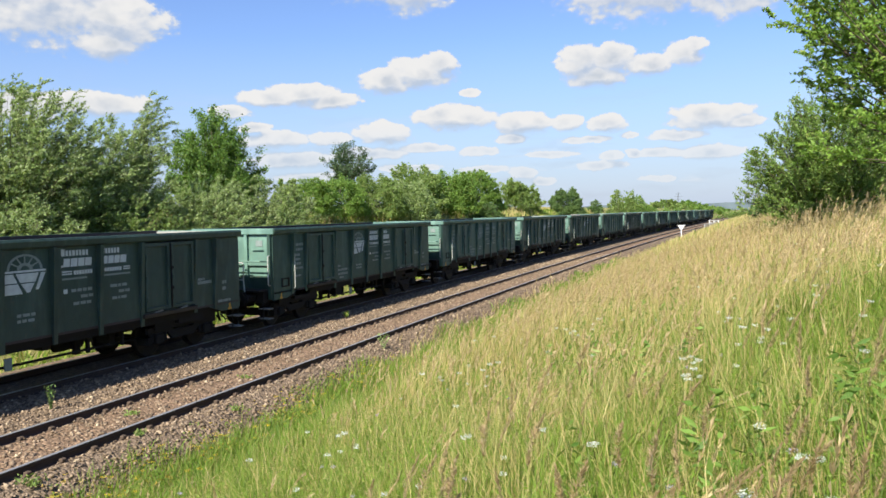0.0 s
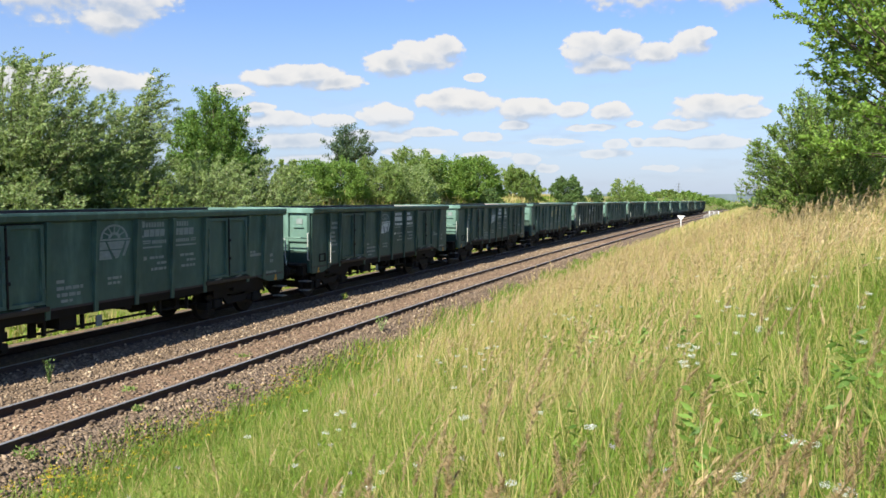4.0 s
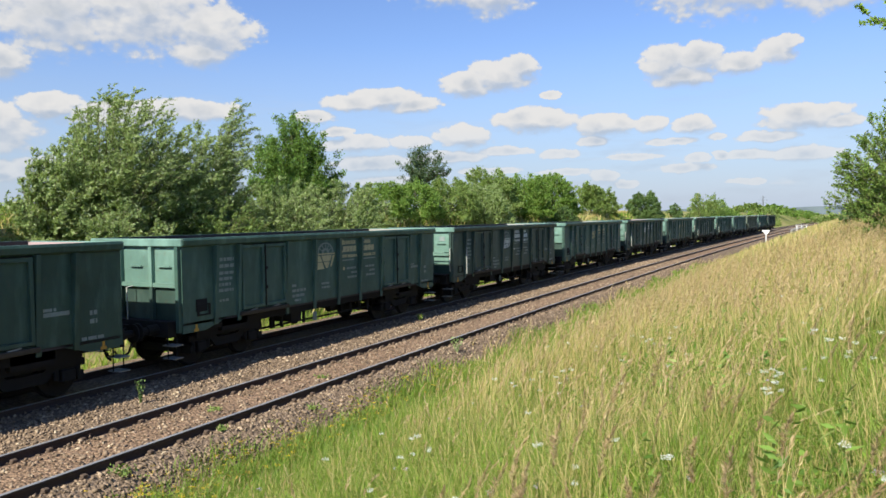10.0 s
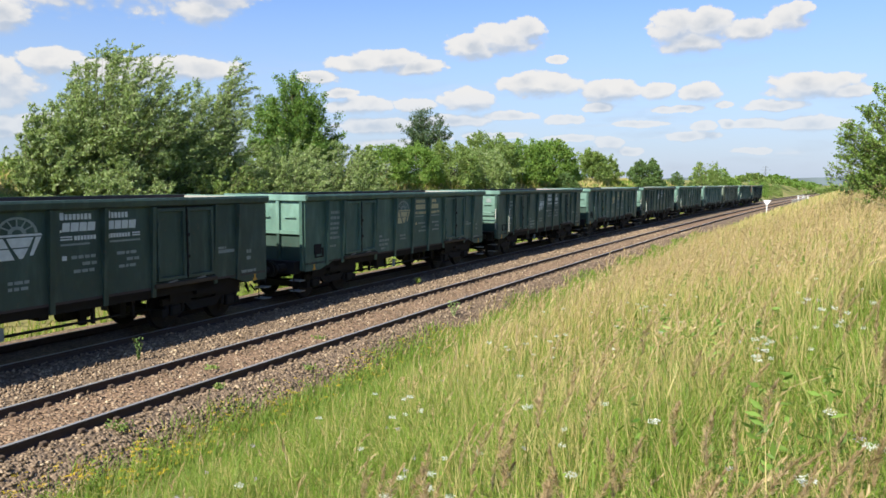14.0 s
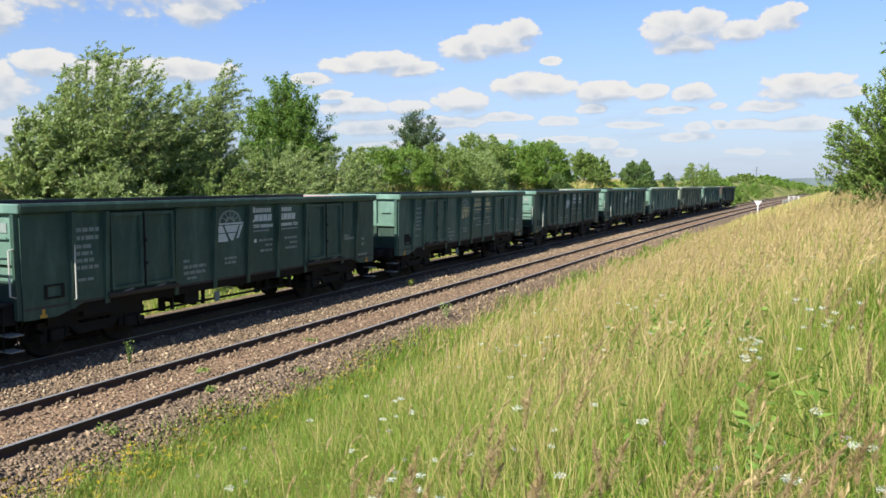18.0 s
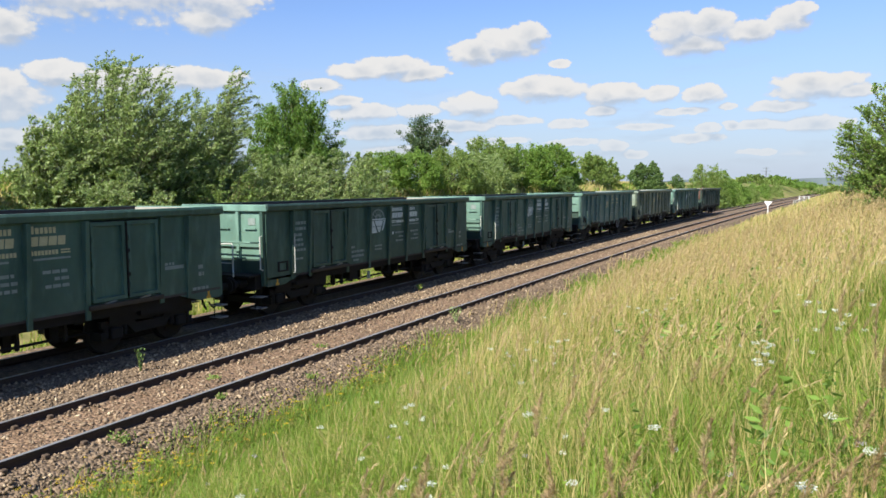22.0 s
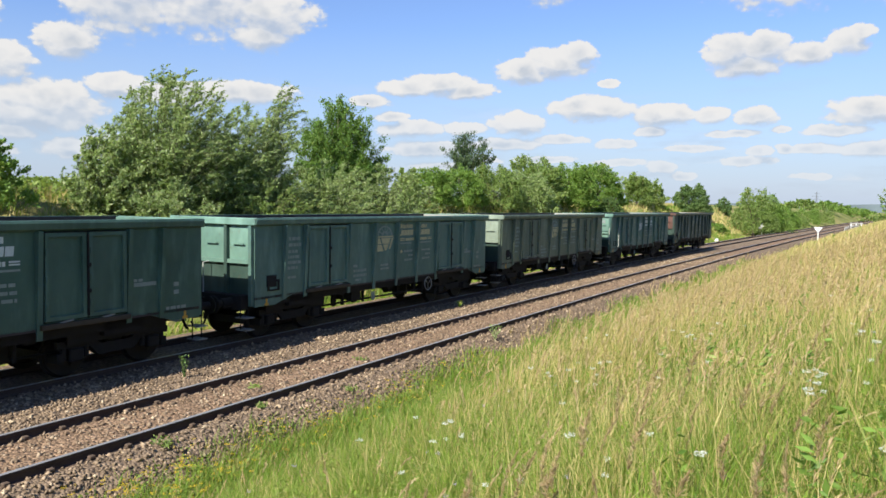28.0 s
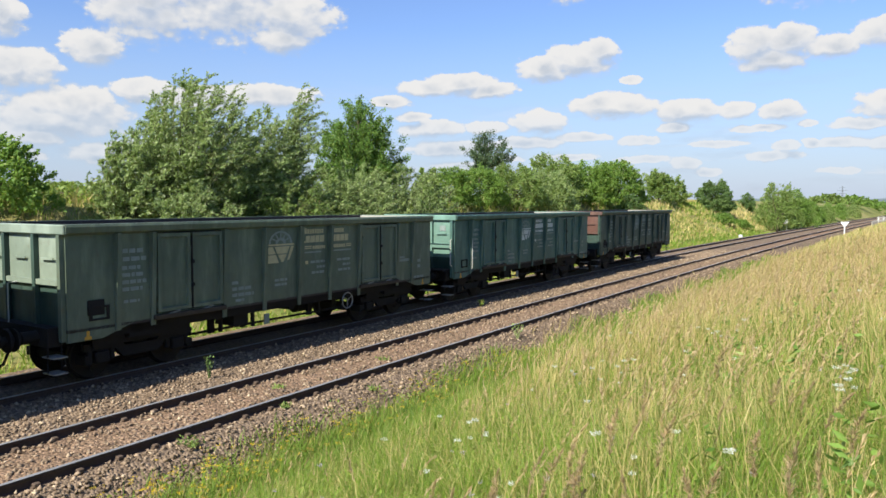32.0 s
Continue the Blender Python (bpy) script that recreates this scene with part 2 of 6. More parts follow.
def ground_material():
    n = Nodes("meadow_ground")
    p = n.pos()
    big, mid, fine = n.noise(0.06, 4, p), n.noise(0.8, 5, p), n.noise(9.0, 5, p)
    col = n.ramp(n.math("MULTIPLY_ADD", big, 0.55, n.math("MULTIPLY", mid, 0.45)), (0.34, (0.10, 0.15, 0.03)), (0.48, (0.21, 0.22, 0.065)), (0.58, (0.34, 0.29, 0.12)), (0.70, (0.14, 0.18, 0.045)))
    col = n.mix(n.math("MULTIPLY", fine, 0.5), col, (0.05, 0.055, 0.02))
    return n.surface(col, 0.95, 0, fine, 0.06, 0.1)


def ballast_material(name, tone):
    n = Nodes(name)
    p = n.pos()
    v = n.add("ShaderNodeTexVoronoi", Vector=p, Scale=19.0)
    fine, big = n.noise(40.0, 3, p), n.noise(0.7, 4, p)
    c = n.math("FRACT", n.math("MULTIPLY", n.add("ShaderNodeSeparateColor", Color=v.outputs["Color"]).outputs[0], 3.1))
    col = n.ramp(c, (0.0, tuple(x * 0.5 for x in tone)), (0.45, tone), (0.8, tuple(x * 1.35 for x in tone)), (1.0, tuple(min(x * 2.0, 0.6) for x in tone)))
    col = n.mix(n.math("MULTIPLY", big, 0.45), col, (0.20, 0.13, 0.08))
    h = n.math("SUBTRACT", n.math("MULTIPLY", fine, 0.2), v.outputs["Distance"])
    return n.surface(col, 0.92, 0, h, 0.05, 0.2)


def stone_material(name, tone):
    n = Nodes(name)
    r = n.add("ShaderNodeNewGeometry").outputs["Random Per Island"]
    col = n.ramp(r, (0.0, tuple(x * 0.45 for x in tone)), (0.4, tone), (0.75, tuple(x * 1.35 for x in tone)), (0.92, tuple(x * 1.75 for x in tone)), (1.0, tuple(min(x * 3.0, 0.58) for x in tone)))
    f = n.noise(30.0, 4, n.pos())
    col = n.mix(n.math("MULTIPLY", f, 0.4), col, (0.17, 0.11, 0.07))
    return n.surface(col, 0.9, 0, f, 0.004, 0.25)


M_GROUND = ground_material()
M_BALLAST = ballast_material("ballast_bed", (0.168, 0.125, 0.084))
M_STONES = stone_material("ballast_stones", (0.212, 0.158, 0.104))
M_FILL = ballast_material("dirty_brown_fill", (0.205, 0.136, 0.085))
M_HILL = plain("hazy_hills", (0.125, 0.158, 0.175), 1.0, 0, 0.45, 0.012, 0.0)


# ---- clouds: a far, slowly drifting sky backdrop ----
PUFFS = []


def puff(az, el, wide, high):
    PUFFS.append((az, el, wide, high))


def cloud_material():
    n = Nodes("cumulus")
    d = n.vmath("NORMALIZE", n.pos()).outputs[0]
    s = n.add("ShaderNodeSeparateXYZ", Vector=d)
    az = n.math("MULTIPLY", n.math("ARCTAN2", n.math("MULTIPLY", s.outputs[0], -1.0), s.outputs[1]), 57.29578)
    el = n.math("MULTIPLY", n.math("ARCSINE", s.outputs[2]), 57.29578)
    flat = n.add("ShaderNodeCombineXYZ", X=az, Y=el).outputs[0]

    def density(shift):
        v = n.vmath("ADD", flat, (shift[0], shift[1], 0)).outputs[0]
        tall = n.vmath("MULTIPLY", v, (0.8, 1.25, 1)).outputs[0]
        w1 = n.add("ShaderNodeTexNoise", Vector=tall, Scale=0.62, Detail=1.5, Roughness=0.5).outputs["Color"]
        w2 = n.add("ShaderNodeTexNoise", Vector=tall, Scale=2.2, Detail=5.0, Roughness=0.62).outputs["Color"]
        o1 = n.vmath("MULTIPLY", n.vmath("SUBTRACT", w1, (0.5, 0.5, 0.5)).outputs[0], (1.2, 0.45, 0)).outputs[0]
        o2 = n.vmath("MULTIPLY", n.vmath("SUBTRACT", w2, (0.5, 0.5, 0.5)).outputs[0], (0.60, 0.30, 0)).outputs[0]
        v = n.vmath("ADD", n.vmath("ADD", v, o1).outputs[0], o2).outputs[0]
        best = None
        for a, e, wide, high in PUFFS:
            q = n.vmath("MULTIPLY_ADD", v, (1 / wide, 1 / high, 0), (-a / wide, -e / high, 0))
            r = n.vmath("LENGTH", q.outputs[0]).outputs["Value"]
            best = r if best is None else n.math("SMOOTH_MIN", best, r, 0.12)
        d1 = n.add("ShaderNodeTexVoronoi", Vector=tall, Scale=0.85)
        d2 = n.add("ShaderNodeTexVoronoi", Vector=tall, Scale=2.3)
        d1.feature = d2.feature = "SMOOTH_F1"
        lump = n.math("MULTIPLY_ADD", d1.outputs["Distance"], 0.42, n.math("MULTIPLY", d2.outputs["Distance"], 0.26))
        return n.math("ADD", n.math("SUBTRACT", best, 0.27), lump)

    grain = n.math("MULTIPLY_ADD", n.noise(3.0, 5, flat, 0.6), 0.24, -0.12)
    body = n.math("ADD", density((0, 0)), grain)
    above = density((0.18, 0.62))
    # how far below the top of its cloud a point lies
    under = n.add("ShaderNodeMapRange", Value=n.math("SUBTRACT", body, above), From_Min=-0.34, From_Max=0.50, To_Min=0.0, To_Max=1.0)
    under.interpolation_type = "SMOOTHSTEP"
    edge = n.math("MULTIPLY_ADD", under.outputs[0], -0.46, 0.96)
    m = n.add("ShaderNodeMapRange", Value=body, From_Min=1.15, From_Max=edge, To_Min=0.0, To_Max=1.0)
    m.interpolation_type = "SMOOTHSTEP"
    wisps = n.noise(0.35, 6, n.vmath("MULTIPLY", flat, (0.35, 1.9, 1)).outputs[0], 0.62)
    veil = n.add("ShaderNodeMapRange", Value=wisps, From_Min=0.50, From_Max=0.74, To_Min=0.0, To_Max=0.65)
    low = n.add("ShaderNodeMapRange", Value=el, From_Min=11.0, From_Max=2.0, To_Min=0.0, To_Max=1.0)
    haze = n.add("ShaderNodeMapRange", Value=el, From_Min=13.0, From_Max=0.0, To_Min=0.0, To_Max=0.84)
    mott = n.noise(0.6, 3, flat, 0.5)
    body_fac = n.math("MULTIPLY", m.outputs[0], n.math("MULTIPLY_ADD", under.outputs[0], -0.12, 0.98))
    fade = n.add("ShaderNodeMapRange", Value=el, From_Min=1.0, From_Max=7.0, To_Min=0.55, To_Max=1.0).outputs[0]
    body_fac = n.math("MULTIPLY", body_fac, fade)
    streaks = n.math("MULTIPLY", veil.outputs[0], low.outputs[0])
    white = n.math("MAXIMUM", body_fac, streaks)
    fac = n.math("SUBTRACT", 1.0, n.math("MULTIPLY", n.math("SUBTRACT", 1.0, white), n.math("SUBTRACT", 1.0, haze.outputs[0])))
    dim = n.math("MULTIPLY", under.outputs[0], n.math("MULTIPLY_ADD", mott, 1.3, 0.35))
    deep = n.add("ShaderNodeMapRange", Value=body, From_Min=0.75, From_Max=0.15, To_Min=0.0, To_Max=0.8).outputs[0]
    hollow = n.add("ShaderNodeMapRange", Value=n.noise(0.4, 3, flat, 0.5), From_Min=0.40, From_Max=0.62, To_Min=0.0, To_Max=1.0).outputs[0]
    dim = n.math("MAXIMUM", dim, n.math("MULTIPLY", deep, hollow))
    col = n.mix(n.math("MINIMUM", dim, 1.0), (1.0, 0.985, 0.965), (0.60, 0.665, 0.76))
    col = n.mix(white, (0.53, 0.665, 0.885), col)
    e = n.add("ShaderNodeEmission", Color=col, Strength=0.462)
    t = n.add("ShaderNodeBsdfTransparent")
    mix = n.add("ShaderNodeMixShader", Fac=fac)
    n.tree.links.new(t.outputs[0], mix.inputs[1])
    n.tree.links.new(e.outputs[0], mix.inputs[2])
    n.tree.links.new(mix.outputs[0], n.out.inputs[0])
    return n.mat


puff(54.1, 13.8, 3.87, 2.8)
puff(48.2, 14.7, 5.02, 3.3)
puff(43.8, 13.6, 3.66, 2.01)
puff(44.5, 11.9, 2.42, 1.22)
puff(56.6, 16.3, 3.02, 1.43)
puff(49.8, 16.8, 2.64, 1.51)
puff(57.3, 10.5, 2.04, 1.33)
puff(54.4, 7.8, 2.08, 0.96)
puff(57.4, 6.7, 1.97, 1.12)
puff(45.9, 7.9, 4.35, 0.9)
puff(49.4, 7.8, 2.27, 0.72)
puff(38.2, 19.5, 2.36, 1.33)
puff(25.3, 18.1, 5.34, 2.64)
puff(22.6, 16.5, 3.1, 1.73)
puff(19.6, 18.8, 5.26, 1.93)
puff(11.4, 18.6, 8.29, 2.74)
puff(5.4, 16.3, 6.55, 2.71)
puff(-1.3, 16.1, 5.2, 2.94)
puff(1.7, 19, 7.31, 1.84)
puff(10.2, 19.9, 6.15, 1.54)
puff(33.3, 8.6, 2.71, 0.69)
puff(30.7, 9, 2.73, 0.95)
puff(28.7, 8.5, 2.12, 0.69)
puff(24.5, 10, 2.3, 1.04)
puff(21.9, 10.6, 2.73, 1.37)
puff(20.2, 11.3, 1.31, 1.02)
puff(9.6, 11.1, 1.86, 1.32)
puff(7.3, 11.1, 1.73, 1.22)
puff(8.6, 10.1, 2.6, 1.15)
puff(4.6, 10.5, 2.1, 0.85)
puff(2.2, 11.2, 1.69, 0.94)
puff(1.4, 11.6, 0.91, 0.7)
puff(19.4, 7.2, 3.19, 1.08)
puff(14, 6.7, 2.5, 0.96)
puff(10.7, 6.6, 1.45, 0.725)
puff(7.7, 6.5, 1.54, 0.764)
puff(14.8, 5.6, 1.26, 0.514)
puff(8.8, 5.4, 1.33, 0.33)
puff(0.3, 6.6, 3.28, 0.984)
puff(2.5, 5.4, 2.27, 0.474)
puff(-1.8, 6.2, 1.61, 0.606)
puff(33.2, 5.6, 2.59, 0.75)
puff(28.8, 5.7, 1.83, 0.633)
puff(24.8, 6.1, 2.41, 0.976)
puff(26.1, 4.6, 3.15, 0.58)
puff(31.8, 4.1, 3.23, 0.75)
puff(3.7, 4.2, 1.77, 0.474)
puff(0.3, 4.1, 2.6, 0.567)
puff(5.6, 4.2, 0.69, 0.382)
puff(7.4, 4.1, 0.924, 0.33)
puff(8, 3.4, 2.12, 0.382)
puff(11.8, 4.3, 1.97, 0.277)
puff(14.1, 2.9, 1, 0.514)
puff(12.6, 2.3, 0.983, 0.395)
puff(18.1, 9.1, 1.04, 0.3)
puff(3.9, 2.3, 1.33, 0.263)
puff(30.4, 2.8, 3.12, 0.461)
puff(36.2, 7.6, 1.6, 0.5)
puff(34.6, 6.6, 1.5, 0.45)
puff(21.8, 5.0, 2.2, 0.42)
puff(17.4, 4.6, 1.5, 0.35)
puff(23.0, 3.5, 2.6, 0.36)
puff(10.2, 5.3, 1.1, 0.3)
puff(6.2, 5.6, 0.9, 0.28)
puff(17.0, 3.3, 2.0, 0.3)
puff(20.0, 2.4, 2.4, 0.3)
puff(27.8, 3.4, 1.8, 0.35)
puff(59, 6.2, 4.5, 2)
puff(55.5, 3.4, 4, 1.1)
puff(50.5, 7.3, 4, 1)
puff(62, 8.8, 3, 1.5)
puff(62.6, 12.2, 1.23, 1.58)
puff(59.8, 5.5, 4.82, 1.45)
puff(61.9, 3.2, 1.99, 0.53)
puff(57.4, 3.7, 1.22, 0.63)
puff(61.2, 4.4, 2.69, 0.83)


# ---- helpers for meshes ----
def link(name, bm, material, parent=None, label="", smooth=False):
    me = bpy.data.meshes.new(name)
    bm.to_mesh(me)
    bm.free()
    me.materials.append(material)
    if smooth:
        me.polygons.foreach_set("use_smooth", [True] * len(me.polygons))
    ob = new(name, me)
    if parent is not None:
        ob.parent = parent
    if label:
        ob["label"] = label
    return ob


def part(name, bm, material, parent, label="", smooth=False):
    return link(name, bm, material, parent, label, smooth)


def box(bm, x0, x1, y0, y1, z0, z1):
    v = [bm.verts.new(p) for p in ((x0, y0, z0), (x1, y0, z0), (x1, y1, z0), (x0, y1, z0), (x0, y0, z1), (x1, y0, z1), (x1, y1, z1), (x0, y1, z1))]
    for f in ((3, 2, 1, 0), (4, 5, 6, 7), (0, 1, 5, 4), (1, 2, 6, 5), (2, 3, 7, 6), (3, 0, 4, 7)):
        bm.faces.new([v[i] for i in f])
    return v


def boxes(*dims):
    bm = bmesh.new()
    for d in dims:
        box(bm, *d)
    return bm


def soft_box(*d, r=0.012):
    bm = boxes(d)
    bmesh.ops.bevel(bm, geom=bm.edges[:], offset=r, segments=1, affect="EDGES")
    return bm


def tube(bm, points, r, sides=6, taper=None):
    """A pipe through points; taper: the radius at the end."""
    pts = [Vector(p) for p in points]
    rings = []
    for i, p in enumerate(pts):
        d = (pts[min(i + 1, len(pts) - 1)] - pts[max(i - 1, 0)]).normalized()
        a = d.orthogonal().normalized() if not rings else (last - d * last.dot(d)).normalized()
        last = a
        b = d.cross(a)
        rr = r if taper is None else r + (taper - r) * i / (len(pts) - 1)
        rings.append([bm.verts.new(p + (a * math.cos(k * 2 * math.pi / sides) + b * math.sin(k * 2 * math.pi / sides)) * rr) for k in range(sides)])
    for q, s in zip(rings, rings[1:]):
        for k in range(sides):
            bm.faces.new((q[k], q[(k + 1) % sides], s[(k + 1) % sides], s[k]))
    bm.faces.new(rings[0][::-1])
    bm.faces.new(rings[-1])
    return bm


def disc(bm, cx, cy, cz, profile, sides=20, axis="x"):
    """A turned body round the x or y axis: profile of (along, radius)."""
    rings = []
    for al, r in profile:
        ring = []
        for k in range(sides):
            c, s = math.cos(k * 2 * math.pi / sides) * r, math.sin(k * 2 * math.pi / sides) * r
            ring.append(bm.verts.new((cx + al, cy + c, cz + s) if axis == "x" else (cx + c, cy + al, cz + s)))
        rings.append(ring)
    for q, s in zip(rings, rings[1:]):
        for k in range(sides):
            bm.faces.new((q[k], q[(k + 1) % sides], s[(k + 1) % sides], s[k]))
    bm.faces.new(rings[0][::-1])
    bm.faces.new(rings[-1])
    bmesh.ops.recalc_face_normals(bm, faces=bm.faces[:])
    return bm


def raw_mesh(name, verts, faces_per, material):
    """One mesh from equal pieces: verts (pieces, corners, 3) and the faces of one piece."""
    pieces, corners = verts.shape[:2]
    flat = verts.reshape(-1, 3).astype(np.float32)
    base = (np.arange(pieces) * corners)[:, None]
    per = sum(len(f) for f in faces_per)
    idx = np.concatenate([base + np.array(f)[None, :] for f in faces_per], 1).ravel()
    st = np.cumsum([0] + [len(f) for f in faces_per][:-1])
    starts = ((np.arange(pieces) * per)[:, None] + st[None, :]).ravel()
    totals = np.tile([len(f) for f in faces_per], pieces)
    me = bpy.data.meshes.new(name)
    me.vertices.add(len(flat))
    me.vertices.foreach_set("co", flat.ravel())
    me.loops.add(len(idx))
    me.loops.foreach_set("vertex_index", idx.astype(np.int32))
    me.polygons.add(len(starts))
    me.polygons.foreach_set("loop_start", starts.astype(np.int32))
    me.polygons.foreach_set("loop_total", totals.astype(np.int32))
    me.update(calc_edges=True)
    me.materials.append(material)
    return me


# ---- the line: a gentle curve to the right ----
def bend(y):
    y = np.asarray(y, float)
    q = np.clip(y, -60, 180)
    return 3.673e-4 * q**2 - 6.737e-7 * q**3 + 0.0667 * np.maximum(y - 180, 0)


def slope(y):
    q = min(max(y, -60), 180)
    return 2 * 3.673e-4 * q - 3 * 6.737e-7 * q**2


NEAR_RAIL, GAUGE, FAR_TRACK = -9.43, 1.595, -14.40
PROFILE_U = np.array([-900, -60, -31, -26.0, -20.0, -18.4, -17.4, -16.9, -16.2, -9.05, -8.45, -7.3, -4.0, 0.0, 3.0, 8.0, 60, 900])
PROFILE_Z = np.array([9, 4.6, 3.75, 3.35, -0.15, -0.62, -0.66, -0.55, -0.15, -0.15, -0.50, -0.44, 0.62, 1.80, 2.72, 3.35, 4.4, 5])


def land(x, y):
    """The height of the ground."""
    x, y = np.asarray(x, float), np.asarray(y, float)
    z = np.interp(x - bend(y), PROFILE_U, PROFILE_Z)
    far = np.clip((np.hypot(x, y) - 260) / 700, 0, 1)
    return z * (1 - far) - 6 * far


def rough(x, y):
    return 0.10 * np.sin(x * 0.9 + 1.3 * np.sin(y * 0.31)) + 0.08 * np.sin(y * 0.77 + 1.7 * np.sin(x * 0.43))


def build_ground():
    us = np.concatenate([[-3500, -1800, -900, -400, -200, -120, -80], np.arange(-60, -32, 4), np.arange(-32, -16.2, 0.8), [-16.2, -14, -12, -10, -9.05, -8.75, -8.45], np.arange(-8.0, 12, 0.5), [14, 18, 25, 40, 60, 100, 200, 400, 900, 1800, 3500]])
    ys = np.concatenate([[-3000, -1200, -500, -200, -100, -60], np.arange(-40, 60, 1.0), np.arange(60, 160, 2.5), np.arange(160, 300, 10), [300, 360, 450, 600, 900, 1400, 2200, 3500, 4600]])
    g, h = np.meshgrid(us, ys)
    x = g + bend(h)
    z = land(x, h)
    soft = ((g < -17.2) | (g > -8.3)) & (np.abs(g) < 100)
    z = z + np.where(soft, rough(x, h) * np.clip(np.maximum(-17.2 - g, g + 8.3) / 2, 0, 1), 0)
    nx, ny = len(us), len(ys)
    me = bpy.data.meshes.new("ground")
    idx = np.arange(nx * ny).reshape(ny, nx)
    quads = np.stack([idx[:-1, :-1], idx[:-1, 1:], idx[1:, 1:], idx[1:, :-1]], -1).reshape(-1, 4)
    me.from_pydata(np.stack([x, h, z], -1).reshape(-1, 3).tolist(), [], quads.tolist())
    me.materials.append(M_GROUND)
    me.materials.append(M_BALLAST)
    mid = (g[:-1, :-1] + g[:-1, 1:]).ravel() / 2
    me.polygons.foreach_set("material_index", ((mid > -17.0) & (mid < -8.5)).astype(np.int32))
    me.polygons.foreach_set("use_smooth", [True] * len(quads))
    tagged(new("ground", me), "grassy cutting with a stone ballast bed for two tracks", "ground", kind="structure")


build_ground()


def strip(name, section, y0, y1, step, offset, material, label, category):
    """A section (x, z) drawn along the bend."""
    n = int((y1 - y0) / step) + 1
    ys = np.linspace(y0, y1, n)
    k = len(section)
    verts, faces = [], []
    for y in ys:
        for sx, sz in section:
            verts.append((offset + float(bend(y)) + sx, y, sz))
    for i in range(n - 1):
        for j in range(k):
            a, b = i * k + j, i * k + (j + 1) % k
            faces.append((a, b, b + k, a + k))
    me = bpy.data.meshes.new(name)
    me.from_pydata(verts, [], faces)
    me.materials.append(material)
    return tagged(new(name, me), label, category, kind="structure")


RAIL = ((-0.036, 0), (-0.036, -0.035), (-0.012, -0.055), (-0.010, -0.13), (-0.07, -0.155), (-0.07, -0.168), (0.07, -0.168), (0.07, -0.155), (0.010, -0.13), (0.012, -0.055), (0.036, -0.035), (0.036, 0))
HEAD = ((-0.034, 0.0), (-0.034, 0.004), (0.034, 0.004), (0.034, 0.0))
RAILS = (NEAR_RAIL, NEAR_RAIL - GAUGE, FAR_TRACK + GAUGE / 2, FAR_TRACK - GAUGE / 2)
for off in RAILS:
    r = strip("rail", RAIL, -60, 330, 3.0, off, M_RUST, "rusty steel rail with a worn bright top", "rail")
    h = strip("rail_head", HEAD, -60, 330, 3.0, off, M_HEAD, "", "")
    h.parent = r
    for key in ("label", "category", "kind"):
        if key in h:
            del h[key]

FILL = ((-0.70, -0.16), (-0.70, -0.142), (0.0, -0.125), (0.70, -0.142), (0.70, -0.16))
strip("track_fill", FILL, -60, 200, 3.0, NEAR_RAIL - GAUGE / 2, M_FILL, "brown dirt and fine stone between the rails", "track bed")


# ---- the train ----
L2, W2, TOP, SILL = 6.15, 1.44, 3.13, 1.16  # half length, half width, top edge, floor level
RIBS = (-5.12, -4.32, -2.44, -1.20, 0.0, 1.20, 2.44, 4.32, 5.12)


def wheelset(parent, y):
    bm = bmesh.new()
    tube(bm, ((-0.85, 0, 0), (0.85, 0, 0)), 0.08, 8)
    m = part("axle", bm, M_WHEEL, parent)
    m.location = (0, y, 0.46)
    for x in (-0.78, 0.70):
        bm = bmesh.new()
        disc(bm, 0, 0, 0, ((0, 0.44), (0.02, 0.46), (0.09, 0.46), (0.10, 0.49), (0.12, 0.49), (0.12, 0.38), (0.07, 0.36), (0.06, 0.16), (0.12, 0.12), (0.13, 0.02)), 22)
        if x > 0:
            bmesh.ops.scale(bm, vec=(-1, 1, 1), verts=bm.verts[:])
            bmesh.ops.reverse_faces(bm, faces=bm.faces[:])
        for k in range(4):
            a = k * math.pi / 2 + 0.4
            box(bm, 0.055, 0.075, 0.25 * math.cos(a) - 0.04, 0.25 * math.cos(a) + 0.04, 0.25 * math.sin(a) - 0.04, 0.25 * math.sin(a) + 0.04)
        w = part("wheel", bm, M_WHEEL, m, "worn steel wheel")
        w.location = (x, 0, 0)
    return m


